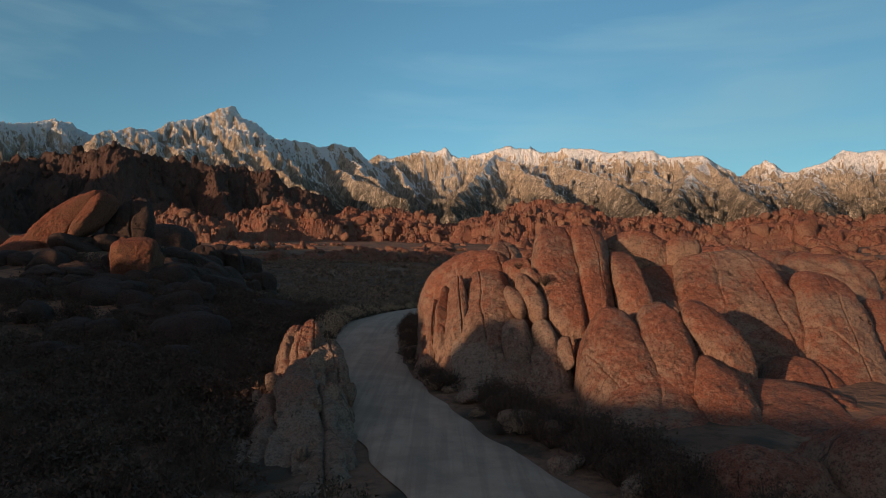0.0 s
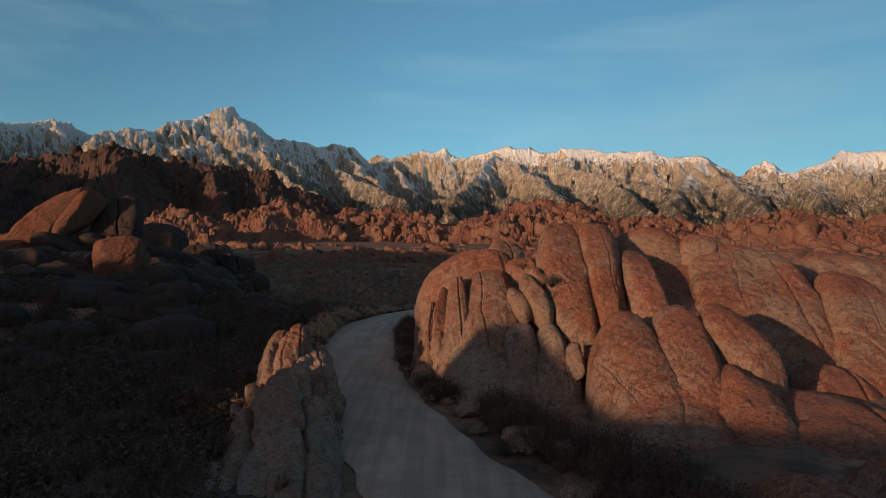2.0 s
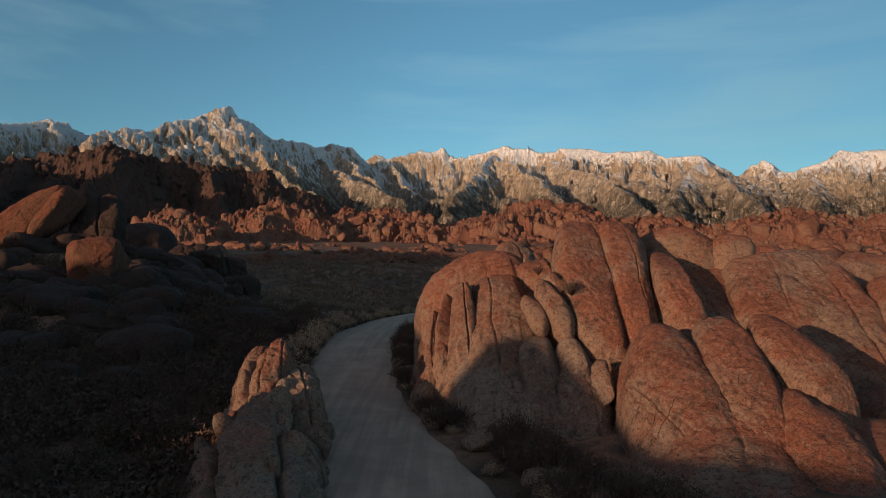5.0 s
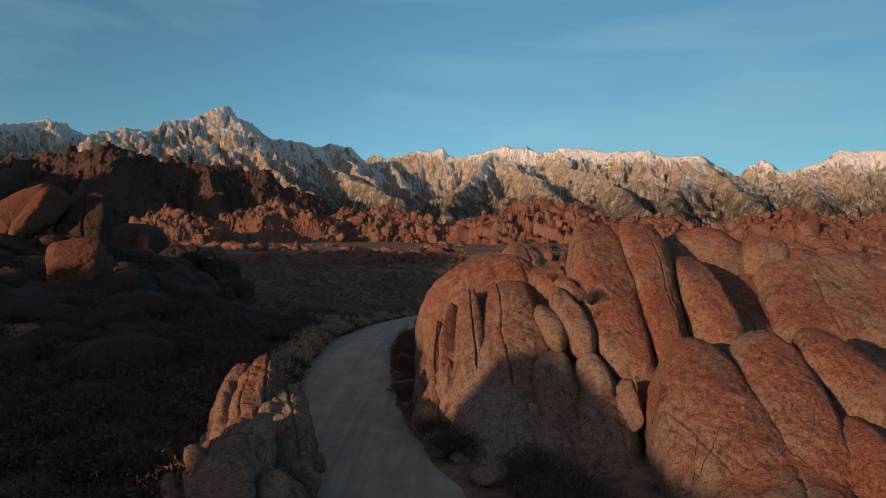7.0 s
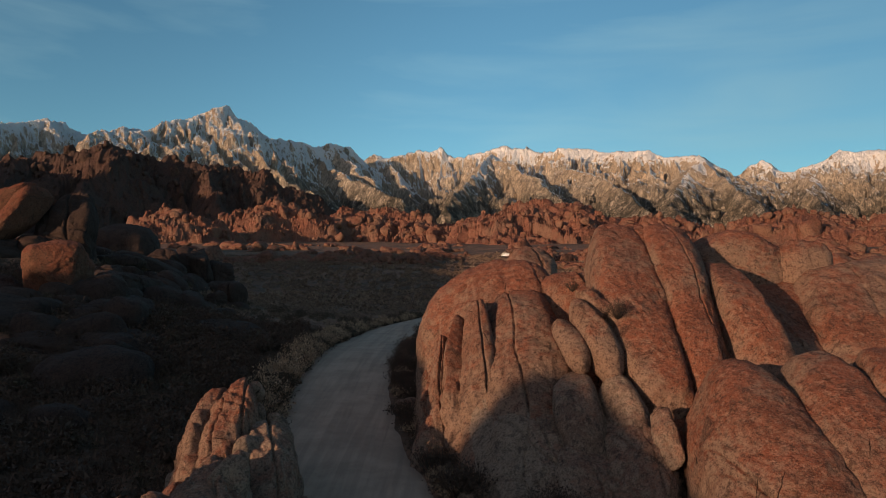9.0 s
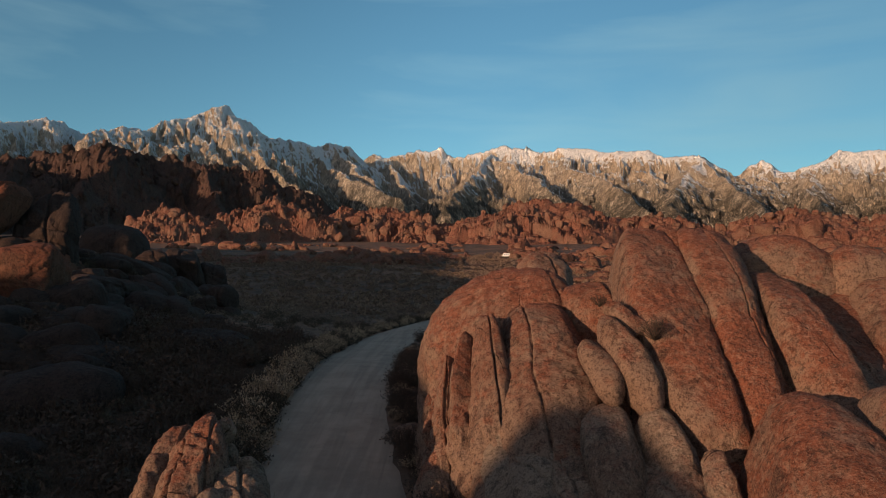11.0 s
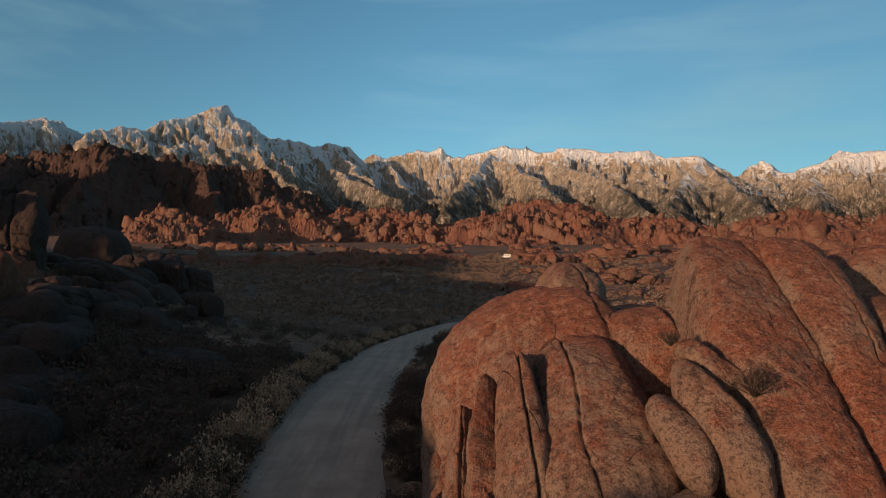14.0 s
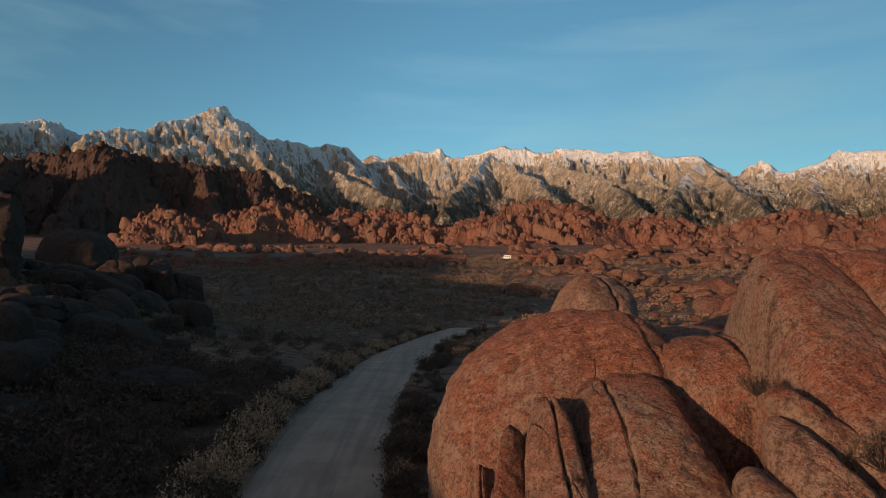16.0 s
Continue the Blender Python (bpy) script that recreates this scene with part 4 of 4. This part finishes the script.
PILE = (
    ((-38.2, 99.5, 12.3), (2.7, 2.2, 1.9)),
    ((-32.9, 87.0, 9.4), (3.9, 3.2, 2.2)),
    ((-30.0, 78.0, 8.2), (2.1, 1.7, 2.0)),
    ((-31.3, 100.5, 10.0), (2.1, 1.7, 1.4)),
    ((-36.3, 119.0, 12.3), (1.9, 1.6, 1.0)),
    ((-37.7, 110.5, 12.8), (2.1, 1.7, 1.1)),
    ((-35.6, 101.5, 11.3), (1.7, 1.4, 0.9)),
    ((-36.5, 135.5, 12.2), (1.8, 1.5, 1.3)),
    ((-29.3, 110.0, 9.8), (1.8, 1.5, 1.5)),
    ((-30.3, 92.0, 9.1), (2.0, 1.7, 1.1)),
    ((-27.6, 92.0, 8.6), (2.1, 1.7, 1.3)),
    ((-26.6, 95.5, 8.5), (1.6, 1.3, 1.1)),
    ((-39.9, 108.5, 13.5), (2.0, 1.7, 1.1)),
    ((-34.0, 94.5, 10.0), (1.8, 1.5, 0.8)),
    ((-35.6, 126.0, 11.6), (1.8, 1.5, 1.1)),
    ((-28.6, 101.5, 9.2), (1.4, 1.1, 0.9)),
    ((-46.8, 108.5, 16.1), (3.0, 2.5, 1.6)),
    ((-41.1, 119.5, 14.2), (2.3, 1.9, 1.1)),
    ((-27.2, 83.5, 8.0), (2.3, 1.9, 1.2)),
    ((-39.9, 135.5, 13.6), (2.4, 1.9, 1.2)),
    ((-32.8, 108.0, 10.8), (1.5, 1.2, 0.8)),
    ((-27.5, 78.5, 7.7), (2.1, 1.7, 1.3)),
    ((-35.1, 108.0, 11.6), (1.7, 1.4, 0.9)),
    ((-25.7, 102.0, 8.6), (1.4, 1.1, 1.0)),
    ((-42.7, 128.0, 16.2), (2.8, 2.3, 1.7)),
    ((-40.1, 133.0, 15.6), (4.3, 3.5, 3.1)),
    ((-36.3, 135.0, 14.6), (2.9, 2.4, 1.7)))
# heaped boulders, shade put into their colour
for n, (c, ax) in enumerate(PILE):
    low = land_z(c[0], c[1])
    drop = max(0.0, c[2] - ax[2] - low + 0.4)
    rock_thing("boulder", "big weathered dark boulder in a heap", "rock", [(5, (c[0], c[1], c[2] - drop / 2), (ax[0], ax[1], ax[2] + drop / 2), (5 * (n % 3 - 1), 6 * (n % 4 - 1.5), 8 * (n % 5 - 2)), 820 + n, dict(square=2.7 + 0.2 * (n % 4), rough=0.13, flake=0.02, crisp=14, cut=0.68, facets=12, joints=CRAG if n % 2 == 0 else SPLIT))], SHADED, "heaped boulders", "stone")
rng = random.Random(5)
# scattered boulders, coloured dark for the shade they lie in
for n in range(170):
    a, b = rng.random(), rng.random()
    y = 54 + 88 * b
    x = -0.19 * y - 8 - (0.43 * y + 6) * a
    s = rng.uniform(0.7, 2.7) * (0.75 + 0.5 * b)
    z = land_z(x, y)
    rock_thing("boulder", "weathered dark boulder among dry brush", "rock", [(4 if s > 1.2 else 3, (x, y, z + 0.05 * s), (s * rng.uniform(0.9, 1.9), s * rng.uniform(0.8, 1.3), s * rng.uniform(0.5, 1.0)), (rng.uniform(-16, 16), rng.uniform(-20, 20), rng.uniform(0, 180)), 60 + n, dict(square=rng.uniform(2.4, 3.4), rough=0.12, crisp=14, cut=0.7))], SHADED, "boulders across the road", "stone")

# fallen blocks along the foot of the dome and pale stones at the road edge
for n in range(34):
    y = rng.uniform(24, 62)
    x = through_points(np.array([y]), ROAD_Y, ROAD_X)[0] + ROAD_HALF + rng.uniform(0.5, 4.0)
    s = rng.uniform(0.25, 0.8)
    rock_thing("boulder", "fallen granite block in dry brush", "rock", [(4, (float(x), y, land_z(float(x), y) + 0.3 * s), (s * rng.uniform(0.9, 1.5), s, s * rng.uniform(0.6, 1.0)), (rng.uniform(-15, 15), rng.uniform(-15, 15), rng.uniform(0, 180)), 700 + n, dict(square=3.0, rough=0.14, crisp=14, cut=0.66, facets=12))], PALE, "fallen blocks", "stone")
for n in range(46):
    y = rng.uniform(34, 110)
    x = float(through_points(np.array([y]), ROAD_Y, ROAD_X)[0] - ROAD_HALF - abs(rng.gauss(0, 0.7)) - 0.1)
    s = rng.uniform(0.12, 0.38)
    rock_thing("stone", "pale stone at the edge of the dirt road", "stone", [(3, (x, y, land_z(x, y) + 0.35 * s), (s * rng.uniform(0.9, 1.5), s, s * rng.uniform(0.6, 0.9)), (0, 0, rng.uniform(0, 180)), 760 + n, dict(square=2.8, rough=0.12, crisp=12, cut=0.7))], CHALK, "roadside stones", "stone_body")


# ---- scrub ----
def leaf_material(name, a, b, c):
    k = Nodes(name, 0.8)
    return k.done(k.mix(k.step(k.island, 0.0, 1.0), k.mix(k.step(k.noise(0.7, 3), 0.4, 0.6), a, b), c))


SAGE = leaf_material("sage_leaf", (0.085, 0.06, 0.041), (0.125, 0.088, 0.057), (0.055, 0.04, 0.029))
STRAW = leaf_material("dry_rabbitbrush", (0.44, 0.29, 0.19), (0.52, 0.36, 0.235), (0.26, 0.175, 0.12))
FLATS = leaf_material("far_sage_leaf", (0.245, 0.163, 0.118), (0.31, 0.21, 0.152), (0.10, 0.067, 0.05))
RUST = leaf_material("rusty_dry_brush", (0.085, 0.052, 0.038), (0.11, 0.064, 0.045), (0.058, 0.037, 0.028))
TWIG = leaf_material("grey_twig", (0.06, 0.046, 0.036), (0.045, 0.034, 0.027), (0.08, 0.063, 0.05))


def twigs(g, n, radius, height, thick):
    """Bent, tapering three-sided stems that spread from one root."""
    vs, fs, tips = [], [], []
    for k in range(n):
        a, out = g.uniform(0, 2 * math.pi), math.sqrt(g.uniform(0.02, 1)) * radius
        top = height * math.sqrt(max(0.05, 1 - (out / radius) ** 2 * 0.85)) * g.uniform(0.75, 1.08)
        ring = []
        for s in (0.0, 0.5, 1.0):
            c = np.array([math.cos(a) * out * s**0.8 + g.uniform(-1, 1) * 0.06 * radius * s, math.sin(a) * out * s**0.8 + g.uniform(-1, 1) * 0.06 * radius * s, top * s**1.15 - 0.05 * (s == 0)])
            w = thick * (1.05 - 0.8 * s)
            ring.append([c + w * np.array([math.cos(b), math.sin(b), 0]) for b in (0, 2.09, 4.19)])
        base = len(vs)
        for r in ring:
            vs.extend(r)
        for r in (0, 3):
            for i in range(3):
                j = (i + 1) % 3
                fs.append((base + r + i, base + r + j, base + r + 3 + j))
                fs.append((base + r + i, base + r + 3 + j, base + r + 3 + i))
        tips.append((np.mean(ring[1], 0), np.mean(ring[2], 0)))
    return np.array(vs), np.array(fs), tips


def tufts(g, tips, per, size, spread):
    """Small leaf blades gathered round the outer half of each stem."""
    vs, fs = [], []
    for a, b in tips:
        for k in range(per):
            c = a + (b - a) * g.uniform(0.2, 1.1) + np.array([g.gauss(0, spread), g.gauss(0, spread), g.gauss(0, spread * 0.7)])
            d = np.array([g.gauss(0, 1), g.gauss(0, 1), g.gauss(0.5, 1)])
            d /= np.linalg.norm(d) + 1e-6
            e = np.cross(d, np.array([g.gauss(0, 1), g.gauss(0, 1), g.gauss(0, 1)]))
            e /= np.linalg.norm(e) + 1e-6
            s = size * g.uniform(0.6, 1.3)
            base = len(vs)
            vs += [c - e * s * 0.28, c + d * s * 0.5 - e * s * 0.1, c + d * s, c + e * s * 0.28]
            fs += [(base, base + 1, base + 2), (base, base + 2, base + 3)]
    return np.array(vs), np.array(fs)


def bush_arrays(seed, radius, height, stems, per, leaf, spread):
    g = random.Random(seed)
    tv, tf, tips = twigs(g, stems, radius, height, 0.018)
    lv, lf = tufts(g, tips, per, leaf, spread)
    return (tv, tf), (lv, lf)


def bush_thing(name, label, seed, mat, radius, height, stems, per, leaf, spread, group):
    top = thing(name, label, "bush", group)
    (tv, tf), (lv, lf) = bush_arrays(seed, radius, height, stems, per, leaf, spread)
    part("wood", mesh_of("wood", tv, tf, TWIG, False), top)
    part("foliage", mesh_of("foliage", lv, lf, mat, False), top)
    return top


def road_x(y):
    return float(through_points(np.array([y]), ROAD_Y, ROAD_X)[0])


g = random.Random(11)
KINDS = [bush_thing("rabbitbrush", "pale straw-coloured dry rabbitbrush at the road edge", 1, STRAW, 0.75, 0.75, 50, 18, 0.085, 0.07, "roadside bushes"),
         bush_thing("rabbitbrush", "pale straw-coloured dry rabbitbrush at the road edge", 2, STRAW, 0.55, 0.6, 40, 18, 0.08, 0.06, "roadside bushes"),
         bush_thing("sagebrush", "grey-green sagebrush beside the dirt road", 3, SAGE, 0.8, 0.8, 50, 18, 0.085, 0.08, "roadside bushes"),
         bush_thing("sagebrush", "grey-green sagebrush beside the dirt road", 4, SAGE, 0.55, 0.55, 36, 18, 0.08, 0.06, "roadside bushes"),
         bush_thing("dry_brush", "leafless rust-brown brush in the ditch", 5, RUST, 1.1, 1.3, 90, 6, 0.12, 0.12, "roadside bushes")]
used = [False] * len(KINDS)
BODIES = [(l[1], (l[2][0], max(l[2][1], 0.7 * l[2][2]) if hasattr(l[3], "shape") else l[2][1])) for l in DOME + SPIRE if l[0] > 4]


def on_rock(x, y):
    return any(((x - c[0]) / (a[0] * 0.95)) ** 2 + ((y - c[1]) / (a[1] * 0.95)) ** 2 < 1 for c, a in BODIES)


for n in range(160, 940):
    left = g.random() < 0.62 or 420 <= n < 820
    y = 22 + 150 * g.random() ** 0.8 if n < 420 else g.uniform(40, 104) if n < 820 else g.uniform(46, 80)
    left = left and n < 820
    off = ROAD_HALF + 0.25 + abs(g.gauss(0, 0.8 if n >= 420 else 1.1)) + (0.0 if left else 0.1)
    x = road_x(y) + (-off if left else off)
    if (on_rock(x, y) and (left or off > ROAD_HALF + 1.1)) or y < 32:
        continue
    near = off < ROAD_HALF + 1.4
    which = g.choice([0, 1, 0, 1, 3, 2] if near and left else [2, 3, 3, 4, 4, 0] if left else [4, 3, 0, 1, 4])
    s = g.uniform(0.55, 1.25) * (1.0 if left else 0.85) * (1.6 if near and left else 1.0)
    m = pose(x, y, land_z(x, y) - 0.04, g.uniform(-5, 5), g.uniform(-5, 5), g.uniform(0, 360)) @ Matrix.Diagonal((s, s, s * g.uniform(0.8, 1.15), 1))
    if used[which]:
        ob = copy_thing(KINDS[which], Matrix.Identity(4))
    else:
        ob = KINDS[which]
    used[which] = True
    ob.matrix_basis = m


def scatter(name, label, mat, spots, templates, seed):
    """Many bushes as one body of scrub. spots: (x, y, scale)."""
    g = random.Random(seed)
    vs, fs, k = [], [], 0
    xs, ys = np.array([s[0] for s in spots]), np.array([s[1] for s in spots])
    zs = land(xs, ys)
    for (x, y, s), z in zip(spots, zs):
        v, f = g.choice(templates)
        a = g.uniform(0, 6.28)
        c, d = math.cos(a), math.sin(a)
        q = np.stack((v[:, 0] * c - v[:, 1] * d, v[:, 0] * d + v[:, 1] * c, v[:, 2]), 1) * s + (x, y, z - 0.03)
        vs.append(q)
        fs.append(f + k)
        k += len(v)
    return tagged(new(name, mesh_of(name, np.concatenate(vs), np.concatenate(fs), mat, False)), label, "scrub", kind="stuff")


def spots_in(n, seed, x0, x1, y0, y1, s0, s1, keep=lambda x, y: True):
    g, out = random.Random(seed), []
    while len(out) < n:
        x, y = g.uniform(x0, x1), g.uniform(y0, y1)
        if abs(x - road_x(y)) > ROAD_HALF + 1.6 and not on_rock(x, y) and keep(x, y):
            out.append((x, y, g.uniform(s0, s1)))
    return out


def both(seed, *a):
    return joined(bush_arrays(seed, *a))


NEAR = [both(20 + k, 0.8, 0.85, 14, 20, 0.12, 0.12) for k in range(3)]
BRUSH = [both(30 + k, 1.2, 1.7, 44, 5, 0.11, 0.16) for k in range(3)]
THICK = [both(35 + k, 1.3, 1.1, 20, 7, 0.20, 0.22) for k in range(3)]
MID = [both(50 + k, 0.8, 0.7, 8, 16, 0.15, 0.13) for k in range(3)]
FAR = [both(40 + k, 0.9, 0.7, 3, 22, 0.34, 0.26) for k in range(4)]
g_far = random.Random(9)
scatter("sage_scrub", "grey sagebrush scattered over the basin floor", SAGE, spots_in(460, 1, -45, 10, 14, 130, 0.6, 1.5), NEAR, 1)
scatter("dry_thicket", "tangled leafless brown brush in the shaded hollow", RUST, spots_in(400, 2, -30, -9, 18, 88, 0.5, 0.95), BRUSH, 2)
# extra dark brush over the paler soil, added to deepen the hollow's shade
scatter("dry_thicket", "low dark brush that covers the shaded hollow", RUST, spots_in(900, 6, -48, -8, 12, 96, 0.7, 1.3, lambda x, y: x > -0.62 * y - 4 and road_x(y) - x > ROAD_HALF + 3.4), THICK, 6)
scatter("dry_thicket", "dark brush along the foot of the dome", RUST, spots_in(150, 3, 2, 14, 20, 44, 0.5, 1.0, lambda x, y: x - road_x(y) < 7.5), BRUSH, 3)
scatter("sage_scrub", "brown sagebrush along the far bend of the road", FLATS, spots_in(1500, 5, -110, 60, 105, 215, 0.7, 1.5, lambda x, y: abs(x) < 0.6 * y and (x < 0.12 * y or g_far.random() < 0.4)), MID, 5)
scatter("sage_scrub", "low sagebrush over the far flats", FLATS, spots_in(6400, 4, -260, 240, 165, 620, 0.9, 2.2, lambda x, y: abs(x) < 0.64 * y and g_far.random() < (y - 150) / 80 and g_far.random() < (1.3 - y / 620) and (x < 0.1 * y or g_far.random() < 0.45)), FAR, 4)

# ---- outcrops on the far flats ----
STONES = [lobe(3, (0, 0, 0), (1.0 + 0.15 * k, 0.85, 0.75 + 0.1 * (k % 3)), (0, 0, 40 * k), 200 + k, square=2.7, rough=0.18, crisp=14, cut=0.62, facets=14) for k in range(6)]
STONE_MESHES = [mesh_of("boulder", v, f, FAR_ROCK) for v, f in STONES]


def outcrop(label, x, y, width, height, count, seed):
    """A pile of boulders, the biggest in the middle."""
    g = random.Random(seed)
    top = thing("outcrop", label, "rocks", "outcrops on the flats", place=(x, y, land_z(x, y)))
    for n in range(count):
        a, q = g.uniform(0, 6.28), math.sqrt(g.random())
        bx, by = math.cos(a) * q * width, math.sin(a) * q * width * 0.6
        s = height * (1.05 - 0.75 * q) * g.uniform(0.35, 0.9)
        ob = part("boulder", g.choice(STONE_MESHES), top)
        ob.location = (bx, by, land_z(x + bx, y + by) - top.location.z + s * 0.15)
        ob.rotation_euler = (g.uniform(-0.3, 0.3), g.uniform(-0.3, 0.3), g.uniform(0, 6.28))
        ob.scale = (s * g.uniform(0.7, 1.6), s * g.uniform(0.7, 1.2), s * g.uniform(0.6, 1.25))
    return top


g = random.Random(77)
for n in range(84):
    r, a = g.uniform(180, 850), radians(g.uniform(5.5, 33))
    outcrop("pile of red boulders on sunlit flats", r * math.sin(a), r * math.cos(a), g.uniform(12, 34), g.uniform(5, 12) * (0.5 + r / 900), g.randint(10, 18), 300 + n)
for n in range(60):
    r, a = g.uniform(420, 1040), radians(g.uniform(-24, 1))
    outcrop("line of red boulders at the edge of the flats", r * math.sin(a), r * math.cos(a), g.uniform(12, 34), g.uniform(5, 13), g.randint(10, 16), 400 + n)


crevice = bush_thing("crevice_shrub", "dry rust-brown shrub rooted in a rock cleft", 9, RUST, 0.7, 0.8, 60, 10, 0.07, 0.06, "")
crevice.location = (7.0, 50.0, 10.3)
second = bush_thing("crevice_shrub", "dry grey shrub rooted in a rock cleft", 10, RUST, 0.4, 0.45, 40, 10, 0.06, 0.04, "")
second.location = (5.4, 52.0, 11.5)

# ---- a van parked far out on the flats ----
def plain(name, colour, rough, metal=0.0):
    k = Nodes(name, rough)
    k.bsdf.inputs["Metallic"].default_value = metal
    return k.done(k.mix(k.step(k.noise(3.0, 3), 0.4, 0.6), colour, tuple(v * 0.92 for v in colour)))


def box(x0, x1, y0, y1, z0, z1, bevel):
    bm = bmesh.new()
    bmesh.ops.create_cube(bm, size=1.0)
    for v in bm.verts:
        v.co = ((x0 + x1) / 2 + v.co.x * (x1 - x0), (y0 + y1) / 2 + v.co.y * (y1 - y0), (z0 + z1) / 2 + v.co.z * (z1 - z0))
    bmesh.ops.bevel(bm, geom=bm.edges[:], offset=bevel, segments=2, affect="EDGES")
    return bm


def from_bm(name, bm, mat):
    me = bpy.data.meshes.new(name)
    bm.to_mesh(me)
    bm.free()
    me.materials.append(mat)
    return me


def build_van(x, y, turn):
    paint, glass, rubber = plain("white_paint", (0.8, 0.8, 0.78), 0.4), plain("dark_glass", (0.03, 0.035, 0.04), 0.1), plain("tyre_rubber", (0.03, 0.03, 0.03), 0.8)
    van = thing("camper_van", "white camper van parked on the flats", "van", place=(x, y, land_z(x, y)))
    van.rotation_euler = (0, 0, radians(turn))
    part("body", from_bm("body", box(-3.0, 2.2, -1.05, 1.05, 0.5, 2.9, 0.18), paint), van)
    part("bonnet", from_bm("bonnet", box(2.0, 3.2, -1.0, 1.0, 0.5, 1.45, 0.2), paint), van)
    for side in (-1, 1):
        for k in (-2.0, -0.6, 1.0):
            part("window", from_bm("window", box(k - 0.45, k + 0.45, side * 1.05 - 0.02, side * 1.05 + 0.02, 1.75, 2.4, 0.015), glass), van)
        for k in (-1.9, 2.1):
            bm = bmesh.new()
            bmesh.ops.create_cone(bm, cap_ends=True, segments=20, radius1=0.42, radius2=0.42, depth=0.28, matrix=pose(k, side * 0.92, 0.42, 90, 0, 0))
            part("wheel", from_bm("wheel", bm, rubber), van)
    return van


build_van(50.5, 575, 172)


# ---- blocks that stand out of the far hills ----
BLOCKS = [lobe(3, (0, 0, 0), (1.0, 0.8 + 0.1 * k, 1.1), (0, 0, 50 * k), 240 + k, square=3.4, rough=0.2, crisp=16, cut=0.58, facets=16) for k in range(5)]


def strew(hill, mat, count, more, s0, s1, tall, lift, seed):
    """Blocks of their own, and smaller ones joined into rubble."""
    g = random.Random(seed)
    meshes = [mesh_of("block", v, f, mat) for v, f in BLOCKS]
    co = np.array([v.co for v in hill.data.vertices])
    co = co[co[:, 2] > land(co[:, 0], co[:, 1]) + lift]
    for n in range(count):
        x, y, z = co[g.randrange(len(co))]
        s = s0 + (s1 - s0) * g.random() ** 3.0
        ob = part("block", g.choice(meshes), hill)
        ob.location = (x, y, z)
        ob.rotation_euler = (g.uniform(-0.35, 0.35), g.uniform(-0.35, 0.35), g.uniform(0, 6.28))
        ob.scale = (s * g.uniform(0.6, 1.3), s * g.uniform(0.7, 1.2), s * g.uniform(0.7, 1.3) * tall)
    pieces = []
    for n in range(more):
        x, y, z = co[g.randrange(len(co))]
        s = s0 * g.uniform(0.35, 1.1)
        v, f = g.choice(RUBBLE)
        pieces.append((turned(v * (s * g.uniform(0.6, 1.3), s, s * g.uniform(0.7, 1.3) * tall), (g.uniform(-25, 25), g.uniform(-25, 25), g.uniform(0, 360))) + (x, y, z), f))
    tagged(part("rubble", mesh_of("rubble", *joined(pieces), mat), hill), kind="stuff")


RUBBLE = [lobe(3, (0, 0, 0), (1.0, 0.8 + 0.1 * k, 1.1), (0, 0, 50 * k), 260 + k, square=3.4, rough=0.2, crisp=16, cut=0.56, facets=16) for k in range(5)]
strew(RED_HILL, FAR_ROCK, 300, 900, 3.5, 13, 1.15, 2, 1)
strew(KNOLL, FAR_ROCK, 300, 900, 3.0, 11, 1.0, 2, 2)
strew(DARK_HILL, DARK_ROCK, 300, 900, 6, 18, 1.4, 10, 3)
